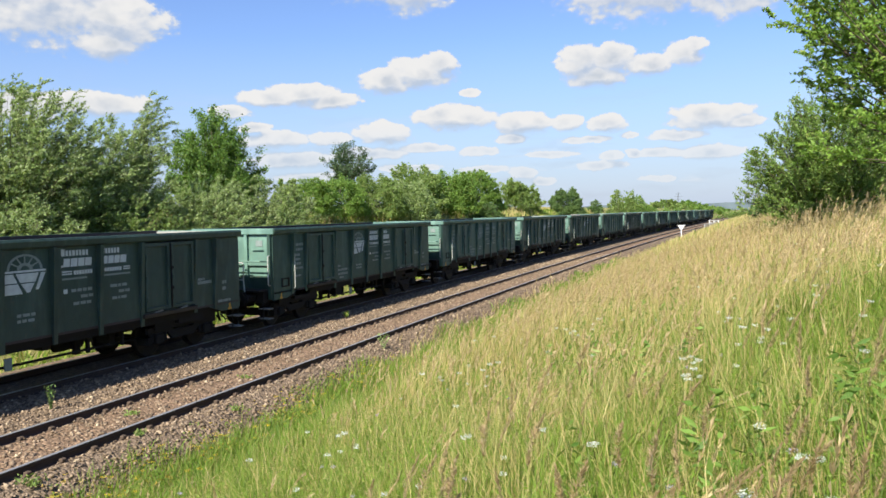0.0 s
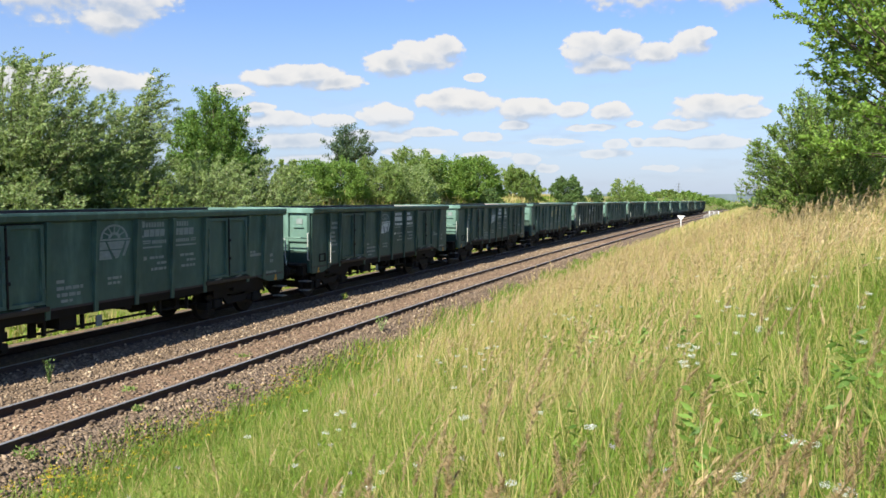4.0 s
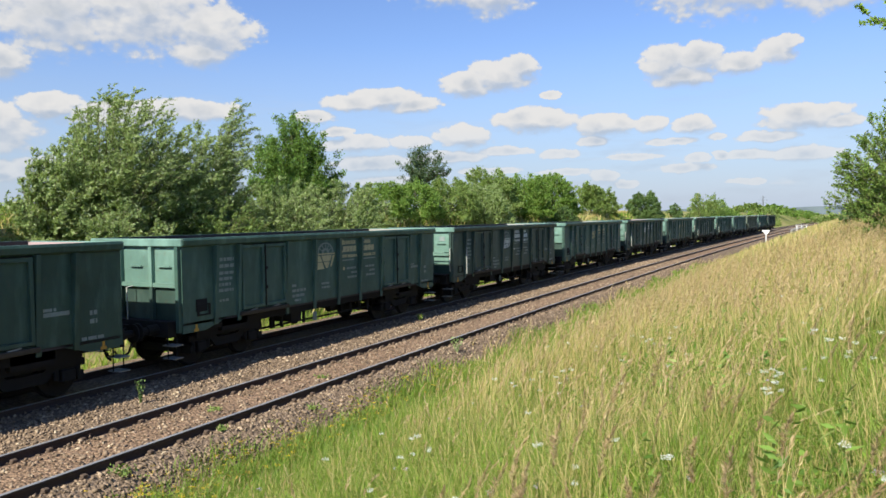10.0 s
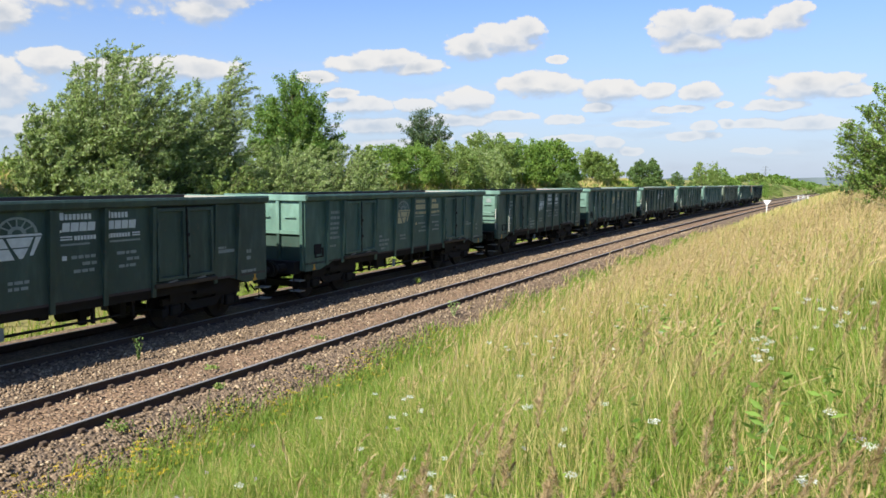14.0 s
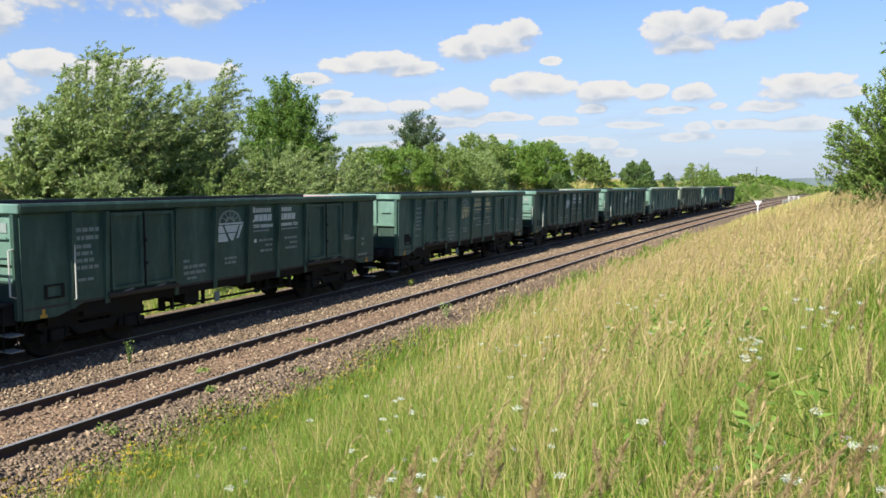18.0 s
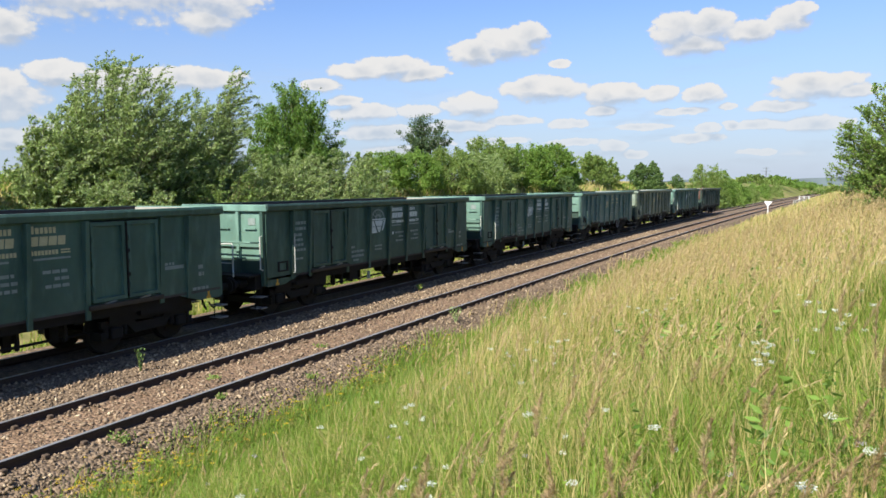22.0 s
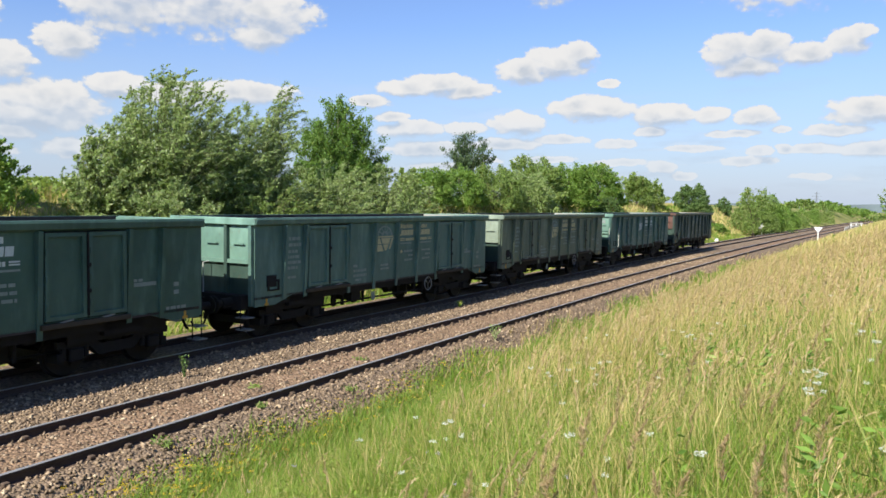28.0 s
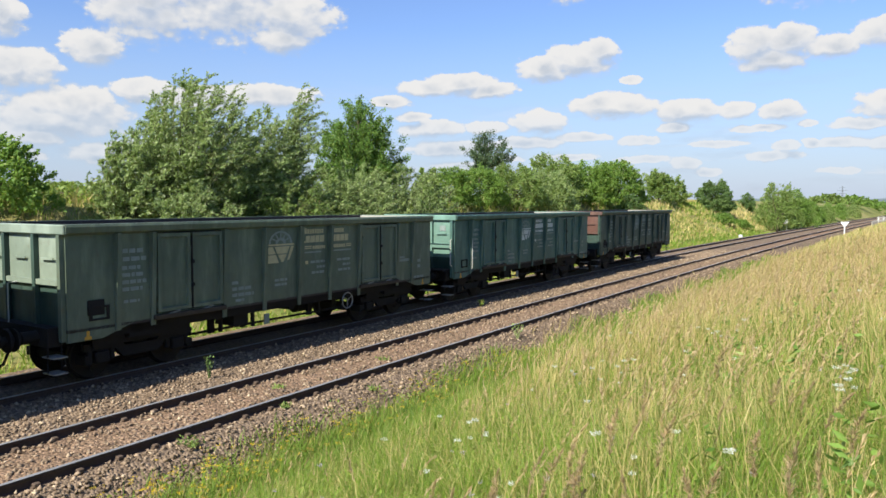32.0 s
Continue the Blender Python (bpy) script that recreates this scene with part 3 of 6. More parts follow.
def bogie(parent, y):
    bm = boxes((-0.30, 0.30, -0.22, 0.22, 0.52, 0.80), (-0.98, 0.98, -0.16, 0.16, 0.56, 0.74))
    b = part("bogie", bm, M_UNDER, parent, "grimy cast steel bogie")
    b.location = (0, y, 0)
    for s in (-1, 1):
        bm = bmesh.new()
        pts = [(-1.28, 0.62), (-1.28, 0.76), (-0.55, 0.76), (-0.35, 0.62), (0.35, 0.62), (0.55, 0.76), (1.28, 0.76), (1.28, 0.62), (0.6, 0.6), (0.42, 0.40), (-0.42, 0.40), (-0.6, 0.6)]
        lo = [bm.verts.new((s * 1.00 - 0.05, p, z)) for p, z in pts]
        hi = [bm.verts.new((s * 1.00 + 0.05, p, z)) for p, z in pts]
        bm.faces.new(lo[::-1])
        bm.faces.new(hi)
        for k in range(len(pts)):
            bm.faces.new((lo[k], lo[(k + 1) % len(pts)], hi[(k + 1) % len(pts)], hi[k]))
        part("side_frame", bm, M_UNDER, b)
        for q in (-0.9, 0.9):
            bm = soft_box(s * 1.0 - 0.10, s * 1.0 + 0.10, q - 0.15, q + 0.15, 0.34, 0.60, r=0.03)
            part("axle_box", bm, M_UNDER, b)
            for k in (-0.24, 0.24):
                bm = bmesh.new()
                tube(bm, ((s * 1.0, q + k, 0.40), (s * 1.0, q + k, 0.64)), 0.06, 8)
                part("spring", bm, M_UNDER, b)
    return b


def bars(bm, x, y0, y1, z, rows, height, rng, ragged=0.3):
    """Rows of short bars that stand for lettering, on the side at x."""
    for k in range(rows):
        y = y0
        end = y1 - rng.random() * ragged * (y1 - y0)
        while y < end - 0.03:
            w = rng.uniform(0.06, 0.20)
            box(bm, x, x + 0.003, y, min(y + w, end), z - height, z)
            y += w + 0.03
        z -= height * 1.9


def slab(bm, x0, x1, pts):
    """A thin flat plate of outline (y, z) between x0 and x1."""
    lo = [bm.verts.new((x0, p, q)) for p, q in pts]
    hi = [bm.verts.new((x1, p, q)) for p, q in pts]
    bm.faces.new(lo)
    bm.faces.new(hi[::-1])
    for i in range(len(pts)):
        k = (i + 1) % len(pts)
        bm.faces.new((lo[i], lo[k], hi[k], hi[i]))


def emblem(s, y, mat, parent):
    """Half a spoked wheel over a bar and a block cut by slanting gaps."""
    x0, x1 = sorted((s * (W2 + 0.004), s * (W2 + 0.008)))
    z, squat, low = 2.53, 0.78, 0.74
    bm = bmesh.new()
    for r0, r1, n in ((0.345, 0.40, 14), (0.10, 0.18, 8)):
        slab(bm, x0, x1, [(y + r * math.cos(math.pi * k / n), z + squat * r * math.sin(math.pi * k / n)) for r, ks in ((r1, range(n + 1)), (r0, range(n, -1, -1))) for k in ks])
    for k in range(1, 6):
        a = math.pi * k / 6
        c, d = math.cos(a), math.sin(a)
        slab(bm, x0, x1, [(y + r * c + w * d, z + squat * r * d - w * c) for r, w in ((0.17, -0.014), (0.35, -0.014), (0.35, 0.014), (0.17, 0.014))])
    bmesh.ops.recalc_face_normals(bm, faces=bm.faces[:])
    part("emblem_wheel", bm, M_FAINT, parent, "faded half wheel of the emblem")
    bm = bmesh.new()
    slab(bm, x0, x1, [(y - 0.47, z - 0.05), (y + 0.49, z - 0.05), (y + 0.46, z - 0.01), (y - 0.44, z - 0.01)])
    for pts in (
        ((-0.46, -0.34), (-0.18, -0.34), (-0.27, -0.10), (-0.46, -0.10)),
        ((-0.46, -0.64), (-0.07, -0.64), (-0.17, -0.37), (-0.46, -0.37)),
        ((-0.12, -0.34), (0.22, -0.34), (0.31, -0.10), (-0.21, -0.10)),
        ((0.02, -0.62), (0.09, -0.62), (0.20, -0.37), (-0.10, -0.37)),
        ((0.22, -0.56), (0.29, -0.56), (0.47, -0.10), (0.36, -0.10)),
    ):
        slab(bm, x0, x1, [(y + p, z + low * q) for p, q in pts])
    bmesh.ops.recalc_face_normals(bm, faces=bm.faces[:])
    part("emblem", bm, mat, parent, "worn pale painted emblem")


def door_leaf(s, y0, y1, paint, parent):
    x = s * (W2 - 0.01)
    o = s * 0.095
    a, b = min(x, x + o), max(x, x + o)
    z0, z1 = 1.27, 2.90
    bm = bmesh.new()
    box(bm, a, b, y0, y1, z0, z1)
    bm.faces.ensure_lookup_table()
    front = [q for q in bm.faces if abs(q.calc_center_median().x - (b if s > 0 else a)) < 1e-4]
    bmesh.ops.recalc_face_normals(bm, faces=bm.faces[:])
    bmesh.ops.inset_region(bm, faces=front, thickness=0.105, depth=0.0)
    bmesh.ops.inset_region(bm, faces=front, thickness=0.012, depth=-0.06)
    leaf = part("door", bm, paint, parent)
    sx = s * (W2 + 0.012)
    # recess shade round the leaf, drawn as a slightly larger dark plate
    part("door_seal", boxes((min(s * (W2 - 0.005), sx), max(s * (W2 - 0.005), sx), y0 - 0.03, y1 + 0.03, z0 - 0.03, z1 + 0.025)), M_UNDER, leaf, "dark backing painted as the shaded gap round the door")
    for z in (1.55, 2.05, 2.55):
        bm = bmesh.new()
        tube(bm, ((b if s > 0 else a, y0 + 0.03 if y0 > 0 else y1 - 0.03, z - 0.06), (b if s > 0 else a, y0 + 0.03 if y0 > 0 else y1 - 0.03, z + 0.06)), 0.026, 6)
        part("hinge", bm, paint, leaf)
    bm = bmesh.new()
    h = s * (W2 + 0.06)
    tube(bm, ((h, (y0 + y1) / 2 - 0.12, 1.22), (h, (y0 + y1) / 2 + 0.14, 1.25)), 0.022, 5)
    part("latch", bm, M_STEP, leaf, "worn bright latch")
    return leaf


def door_lock(s, c, parent):
    """The upright locking bar between two leaves, with its lugs."""
    h = s * (W2 + 0.095)
    bm = bmesh.new()
    tube(bm, ((h, c, 1.30), (h, c, 2.86)), 0.020, 6)
    bar = part("locking_bar", bm, M_UNDER, parent, "dark upright locking bar")
    for z in (1.78, 2.28):
        part("lug", soft_box(min(h, h + s * 0.05), max(h, h + s * 0.05), c - 0.04, c + 0.04, z - 0.04, z + 0.04), M_UNDER, bar)


def wagon(paint, end_paint, marks, platform=True, wheel_disc=False, seed=1, label="", split=2.0):
    rng = random.Random(seed)
    w = new("gondola_wagon")
    # floor and frame
    part("floor", boxes((-W2, W2, -L2, L2, SILL - 0.06, SILL)), M_INSIDE, w)
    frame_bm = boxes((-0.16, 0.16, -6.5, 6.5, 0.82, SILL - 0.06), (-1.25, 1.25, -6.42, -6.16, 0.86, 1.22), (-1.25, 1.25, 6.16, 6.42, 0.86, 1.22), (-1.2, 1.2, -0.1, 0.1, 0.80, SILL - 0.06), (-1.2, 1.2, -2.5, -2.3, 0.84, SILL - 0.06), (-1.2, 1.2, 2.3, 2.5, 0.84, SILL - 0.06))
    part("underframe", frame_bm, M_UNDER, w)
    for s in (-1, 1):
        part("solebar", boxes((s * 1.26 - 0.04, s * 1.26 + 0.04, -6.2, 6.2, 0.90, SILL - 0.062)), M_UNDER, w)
    t = 0.05
    for s in (-1, 1):
        # side wall with its lowered ends
        bm = bmesh.new()
        x0, x1 = (W2 - t, W2) if s > 0 else (-W2, -W2 + t)
        low = [(-L2, 0.92), (-5.45, 0.92), (-4.75, SILL - 0.02), (4.75, SILL - 0.02), (5.45, 0.92), (L2, 0.92), (L2, TOP - 0.02), (-L2, TOP - 0.02)]
        lo = [bm.verts.new((x0, p, z)) for p, z in low]
        hi = [bm.verts.new((x1, p, z)) for p, z in low]
        bm.faces.new(lo)
        bm.faces.new(hi[::-1])
        for i in range(8):
            bm.faces.new((lo[i], lo[(i + 1) % 8], hi[(i + 1) % 8], hi[i]))
        bmesh.ops.recalc_face_normals(bm, faces=bm.faces[:])
        wall = part("side_wall", bm, paint, w)
        xi = s * (W2 - 0.072)
        # dark lining, up to the rim, stands for the shaded inner side
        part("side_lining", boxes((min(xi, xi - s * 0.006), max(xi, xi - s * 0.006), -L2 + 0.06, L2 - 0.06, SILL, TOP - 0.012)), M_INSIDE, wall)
        # top rail, sloped flange
        bm = bmesh.new()
        sec = [(W2 - 0.07, TOP), (W2 + 0.11, TOP), (W2 + 0.13, TOP - 0.05), (W2 + 0.11, TOP - 0.16), (W2 + 0.0, TOP - 0.21), (W2 - 0.07, TOP - 0.10)]
        lo = [bm.verts.new((s * x, -L2 - 0.05, z)) for x, z in sec]
        hi = [bm.verts.new((s * x, L2 + 0.05, z)) for x, z in sec]
        bm.faces.new(lo)
        bm.faces.new(hi[::-1])
        for i in range(6):
            bm.faces.new((lo[i], lo[(i + 1) % 6], hi[(i + 1) % 6], hi[i]))
        bmesh.ops.recalc_face_normals(bm, faces=bm.faces[:])
        part("top_rail", bm, paint, wall)
        for y in RIBS:
            deep = 0.15 if abs(y) not in (4.32, 2.44) else 0.13
            wide = 0.055
            tail = 0.93 if abs(y) in (0.0, 1.20, 2.44) else 1.02
            bm = bmesh.new()
            v = box(bm, s * W2 if s > 0 else -W2 - deep, W2 + deep if s > 0 else -W2, y - wide, y + wide, tail, TOP - 0.19)
            for q in v:
                if abs(q.co.x) > W2 + 0.02 and q.co.z < 1.3:
                    q.co.x = s * (W2 + 0.03)
                if abs(q.co.x) > W2 + 0.02 and q.co.z > 1.3:
                    q.co.y += 0.012 if q.co.y < y else -0.012
            part("rib", bm, paint, wall)
        for c in (-3.38, 3.38):
            d0 = door_leaf(s, c - 0.85, c - 0.03, paint, wall)
            d1 = door_leaf(s, c + 0.03, c + 0.85, paint, wall)
            part("door_sill", soft_box(min(s * W2, s * (W2 + 0.10)), max(s * W2, s * (W2 + 0.10)), c - 0.94, c + 0.94, 1.12, 1.22), M_SILLRUST, wall, "rust-stained door sill")
            door_lock(s, c, wall)
        # painted marks, spaced as on the real side
        at = -0.62
        emblem(s, at, marks, wall)
        xf = s * (W2 + 0.004) - (0.003 if s < 0 else 0)
        bm, fine = bmesh.new(), bmesh.new()
        for c, first in ((0.66, True), (1.72, False)):
            y = c - 0.42
            for k in range(8 if first else 6):
                wd, tall = (0.085, 0.145) if k == 0 else (rng.uniform(0.055, 0.075), 0.115)
                box(bm, xf, xf + 0.003, y, y + wd, 2.74, 2.74 + tall)
                y += wd + 0.024
            y = c - 0.38 if first else c - 0.42
            if first:
                box(bm, xf, xf + 0.003, y - 0.05, y - 0.01, 2.50, 2.55)
            for k in range(4):
                wd = rng.uniform(0.145, 0.175)
                x0, x1 = xf, xf + 0.003
                slab(bm, x0, x1, [(y, 2.51), (y + wd, 2.51), (y + wd + 0.02, 2.685), (y + 0.02, 2.685)])
                y += wd + 0.022
            for z in (2.345, 2.395):
                box(bm, xf, xf + 0.003, c - 0.42 if first else c + 0.20, c - 0.16 if first else c + 0.40, z, z + 0.028)
            y = c - 0.12 if first else c - 0.42
            while y < (c + 0.36 if first else c + 0.14):
                box(bm, xf, xf + 0.003, y, y + 0.055, 2.335, 2.42)
                y += 0.072
            box(fine, xf, xf + 0.003, c - 0.42 + (0.0 if first else 0.05), c + (0.22 if first else 0.40), 2.235, 2.275)
            for z, a, b in ((2.03, -0.20, 0.36), (1.89, 0.04, 0.38), (1.75, -0.16, 0.36)):
                bars(fine, xf, c + a, c + b, z, 1, 0.065, rng, 0.1)
        box(bm, xf, xf + 0.003, 0.26, 0.36, 1.95, 2.04)
        bmesh.ops.recalc_face_normals(bm, faces=bm.faces[:])
        part("lettering", bm, marks, wall, "painted lettering, worn to bars")["kind"] = "stuff"
        bars(fine, xf, at - 0.22, at + 0.22, 1.66, 2, 0.06, rng, 0.1)
        bars(fine, xf, -2.20, -1.95, 1.72, 1, 0.07, rng)
        bars(fine, xf, -2.20, -1.45, 1.58, 2, 0.075, rng)
        bars(fine, xf, -2.10, -1.75, 1.30, 1, 0.06, rng)
        bars(fine, xf, -4.98, -4.45, 2.62, 2, 0.085, rng, 0.05)
        bars(fine, xf, -5.0, -4.45, 2.28, 4, 0.075, rng, 0.35)
        bars(fine, xf, -4.98, -4.62, 1.60, 1, 0.06, rng, 0.1)
        bars(fine, xf, 4.45, 4.72, 1.90, 1, 0.06, rng, 0.0)
        box(fine, xf, xf + 0.003, 4.45, 5.0, 1.74, 1.82)
        bars(fine, xf, 5.45, 5.62, 1.76, 2, 0.09, rng, 0.0)
        bars(fine, xf, 5.25, 5.80, 1.24, 1, 0.07, rng, 0.0)
        part("small_print", fine, M_FAINT, wall, "faded rows of small lettering as bars")["kind"] = "stuff"
        bm = bmesh.new()
        xp = s * (W2 + 0.005)
        for a, b, c, d in ((-5.72, -5.30, 1.28, 1.32), (-5.72, -5.30, 1.52, 1.56), (-5.72, -5.66, 1.32, 1.52), (-5.36, -5.30, 1.32, 1.52)):
            box(bm, min(xp, xp + s * 0.02), max(xp, xp + s * 0.02), a, b, c, d)
        part("label_frame", bm, M_UNDER, wall, "dark wire label frame")
        for y in (-5.75, 5.75):
            bm = bmesh.new()
            xm = s * (W2 + 0.004)
            box(bm, min(xm, xm + s * 0.004), max(xm, xm + s * 0.004), y - 0.07, y + 0.07, 0.93, 0.99)
            box(bm, min(xm, xm + s * 0.004), max(xm, xm + s * 0.004), y - 0.03, y + 0.03, 0.99, 1.10)
            part("lifting_mark", bm, M_YELLOW, wall)
        if platform:
            bm = bmesh.new()
            xr = s * (W2 + 0.10)
            tube(bm, ((s * W2, -5.10, 2.32), (xr, -5.10, 2.30), (xr, -5.10, 1.22), (s * W2, -5.10, 1.20)), 0.016, 6)
            part("grab_rail", bm, M_PIPE, wall)
        else:
            bm = soft_box(min(s * W2, s * (W2 + 0.015)), max(s * W2, s * (W2 + 0.015)), -5.75, -5.40, 1.38, 1.68)
            part("label_holder", bm, M_UNDER, wall)
    # ends
    for e in (-1, 1):
        y0, y1 = min(e * L2, e * (L2 - t)), max(e * L2, e * (L2 - t))
        # the upper end takes the lighter tone that stands for sun on it
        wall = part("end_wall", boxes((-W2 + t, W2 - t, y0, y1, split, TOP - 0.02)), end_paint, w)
        # shadow of the neighbouring wagon, painted as a dark lower half
        part("lower_end_wall", boxes((-W2 + t, W2 - t, y0 + 0.004 * (e < 0), y1 - 0.004 * (e > 0), 1.0, split)), M_SOOT_SHADE, wall)
        yi = e * (L2 - t)
        # pale lining stands for sun falling on the inner end
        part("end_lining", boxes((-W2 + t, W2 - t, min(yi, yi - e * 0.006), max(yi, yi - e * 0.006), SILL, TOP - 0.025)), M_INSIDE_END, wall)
        yo = e * (L2 + 0.10)
        a, b = min(e * L2, yo), max(e * L2, yo)
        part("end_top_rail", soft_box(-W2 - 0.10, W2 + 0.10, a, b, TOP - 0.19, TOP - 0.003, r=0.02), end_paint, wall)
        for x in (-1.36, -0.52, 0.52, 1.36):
            post = part("end_post", boxes((x - 0.05, x + 0.05, a, b, split, TOP - 0.19)), (end_paint if not wheel_disc else M_SOOT_SHADE) if abs(x) < 1 else paint, wall)
            # inner posts carry the same painted shadow below the split
            part("lower_end_post", boxes((x - 0.05, x + 0.05, a + 0.004, b - 0.004, 0.95, split)), M_SOOT_SHADE if abs(x) < 1 else paint, wall)
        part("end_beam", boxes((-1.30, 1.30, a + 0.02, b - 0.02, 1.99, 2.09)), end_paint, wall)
        for x in (-0.94, 0.0, 0.94):
            bm = bmesh.new()
            box(bm, x - 0.22, x + 0.18, a + 0.03 if e > 0 else b - 0.06, b - 0.04 if e < 0 else a + 0.06, 2.46, 2.50)
            part("end_stiffener", bm, end_paint, wall)
        for x in (-0.875, 0.875):
            bm = bmesh.new()
            disc(bm, x, e * 6.42, 1.04, ((0, 0.12), (e * 0.30, 0.12), (e * 0.30, 0.09), (e * 0.52, 0.09), (e * 0.52, 0.22), (e * 0.56, 0.21)), 16, "y")
            part("buffer", bm, M_UNDER, w)
        bm = bmesh.new()
        tube(bm, ((0, e * 6.4, 1.0), (0, e * 6.75, 0.98), (0, e * 6.92, 0.93)), 0.05, 6)
        box(bm, -0.06, 0.06, e * 6.86 - 0.06, e * 6.86 + 0.06, 0.82, 1.02)
        part("coupling", bm, M_UNDER, w)
        bm = bmesh.new()
        tube(bm, ((0.30, e * 6.42, 0.92), (0.32, e * 6.60, 0.80), (0.30, e * 6.74, 0.50), (0.20, e * 6.90, 0.40), (0.05, e * 6.92, 0.55)), 0.028, 6)
        part("brake_hose", bm, M_UNDER, w)
        if platform and e < 0:
            for x in (-0.92, 0.16):
                bm = bmesh.new()
                tube(bm, ((x - 0.10, -6.78, 1.24), (x, -6.66, 1.52), (x, -6.64, 2.02), (x + 0.04, -6.62, 2.08), (x + 0.50, -6.62, 2.10), (x + 0.55, -6.64, 2.04), (x + 0.56, -6.66, 1.52), (x + 0.68, -6.78, 1.24)), 0.020, 6)
                part("platform_rail", bm, M_PIPE, w, "bent grey tube rail")
                bm = bmesh.new()
                tube(bm, ((x, -6.65, 1.58), (x + 0.56, -6.65, 1.58)), 0.015, 6)
                part("platform_rail", bm, M_PIPE, w, "grey cross tube")
            bm = bmesh.new()
            tube(bm, ((-1.30, -6.30, 2.12), (-1.28, -6.58, 2.14), (1.28, -6.58, 2.14), (1.30, -6.30, 2.12)), 0.024, 6)
            part("platform_rail", bm, end_paint, w, "pale green cross rail")
            part("notice_plate", boxes((0.84, 1.08, -6.168, -6.152, 2.58, 2.76)), M_FAINT, w, "small pale notice plate")
            bm = bmesh.new()
            tube(bm, ((1.36, -6.17, 2.30), (1.40, -6.36, 2.28), (1.40, -6.36, 1.42), (1.38, -6.2, 1.36)), 0.018, 6)
            part("grab_rail", bm, M_PIPE, w)
            part("platform", boxes((-1.3, 1.3, -6.70, -6.18, 1.22, 1.27)), M_UNDER, w)
        elif e < 0:
            bm = bmesh.new()
            tube(bm, ((-0.1, -6.2, 2.0), (-0.1, -6.4, 1.98), (-0.1, -6.4, 1.2), (-0.1, -6.3, 1.15)), 0.016, 6)
            part("grab_rail", bm, M_PIPE, w)
        for s in (-1, 1):
            for z in (0.36, 0.66):
                part("step", boxes((min(s * 1.05, s * 1.42), max(s * 1.05, s * 1.42), e * 6.28 - 0.14, e * 6.28 + 0.14, z, z + 0.025)), M_STEP, w, "worn steel step")
            for k in (-0.13, 0.13):
                bm = bmesh.new()
                tube(bm, ((s * 1.22, e * 6.28 + k, 0.36), (s * 1.22, e * 6.28 + k, 0.92)), 0.014, 5)
                part("step_hanger", bm, M_UNDER, w)
    for y in (-4.32, 4.32):
        b = bogie(w, y)
        for q in (-0.9, 0.9):
            WHEELS.append(wheelset(w, y + q))
    # brake gear below the middle
    bm = bmesh.new()
    disc(bm, 0.45, 1.2, 0.72, ((-0.36, 0.17), (0.30, 0.17), (0.36, 0.10)), 14, "y")
    part("air_tank", bm, M_UNDER, w)
    bm = bmesh.new()
    tube(bm, ((1.05, -2.2, 0.60), (1.05, 1.9, 0.60)), 0.025, 6)
    tube(bm, ((0.7, -3.2, 0.52), (0.7, 3.2, 0.52)), 0.03, 6)
    for y in (-2.2, -1.2, 1.2, 2.2):
        box(bm, 1.0, 1.08, y - 0.03, y + 0.03, 0.52, 1.10)
        box(bm, 0.66, 0.74, y - 0.08, y + 0.08, 0.46, 1.10)
    part("brake_rodding", bm, M_UNDER, w)
    part("brake_plate", boxes((1.20, 1.23, -0.98, -0.82, 0.55, 0.80)), M_FAINT, w, "pale brake changeover plate")
    bm = boxes((0.5, 1.15, -1.9, -1.45, 0.62, 0.98))
    part("equipment_box", bm, M_UNDER, w)
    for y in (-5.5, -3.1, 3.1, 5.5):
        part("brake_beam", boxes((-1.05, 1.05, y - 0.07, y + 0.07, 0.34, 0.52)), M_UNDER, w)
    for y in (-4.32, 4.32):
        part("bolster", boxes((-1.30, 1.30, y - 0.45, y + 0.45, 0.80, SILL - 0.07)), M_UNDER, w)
        # dark plates added to close the bright gap between bogie and body
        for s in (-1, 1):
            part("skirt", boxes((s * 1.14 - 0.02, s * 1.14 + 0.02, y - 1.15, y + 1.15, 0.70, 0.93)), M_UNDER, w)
    if wheel_disc:
        bm = bmesh.new()
        ring = [(W2 + 0.05, 1.9 + 0.22 * math.cos(k * math.pi / 8), 0.84 + 0.22 * math.sin(k * math.pi / 8)) for k in range(17)]
        tube(bm, ring, 0.016, 5)
        for k in range(3):
            a = k * 2 * math.pi / 3 + 0.5
            tube(bm, ((W2 + 0.05, 1.9, 0.84), (W2 + 0.05, 1.9 + 0.22 * math.cos(a), 0.84 + 0.22 * math.sin(a))), 0.013, 5)
        part("brake_wheel", bm, M_STEP, w, "grey three-spoke hand brake wheel")
    tagged(w, label, "freight wagon", "wagons of the train")
    return w


WHEELS = []
TRAIN = []
COUNT, PITCH = 18, 14.05
TAIL_SLACK = {0: -0.3, 1: -0.4, 2: -0.25}  # the tail wagons ride closer together
GREENS = "empty dark green open freight wagon with pale emblem"
t_plat = wagon(M_GREEN, M_SUNLIT_GREEN, M_MARK, True, split=1.66, seed=3, label=GREENS + " and platform rails")
t_bare = wagon(M_LITE, M_SUNLIT_GREEN, M_SAND, False, seed=5, label=GREENS)
t_soot = wagon(M_SOOT_SHADE, M_BRICK, M_FAINT, False, seed=7, label="sooty dark green open freight wagon with a red-brown end")
t_teal = wagon(M_TEAL, M_SUNLIT_GREEN, M_MARK, True, split=1.66, seed=9, label="teal steel open freight wagon with platform rails and a pale emblem")
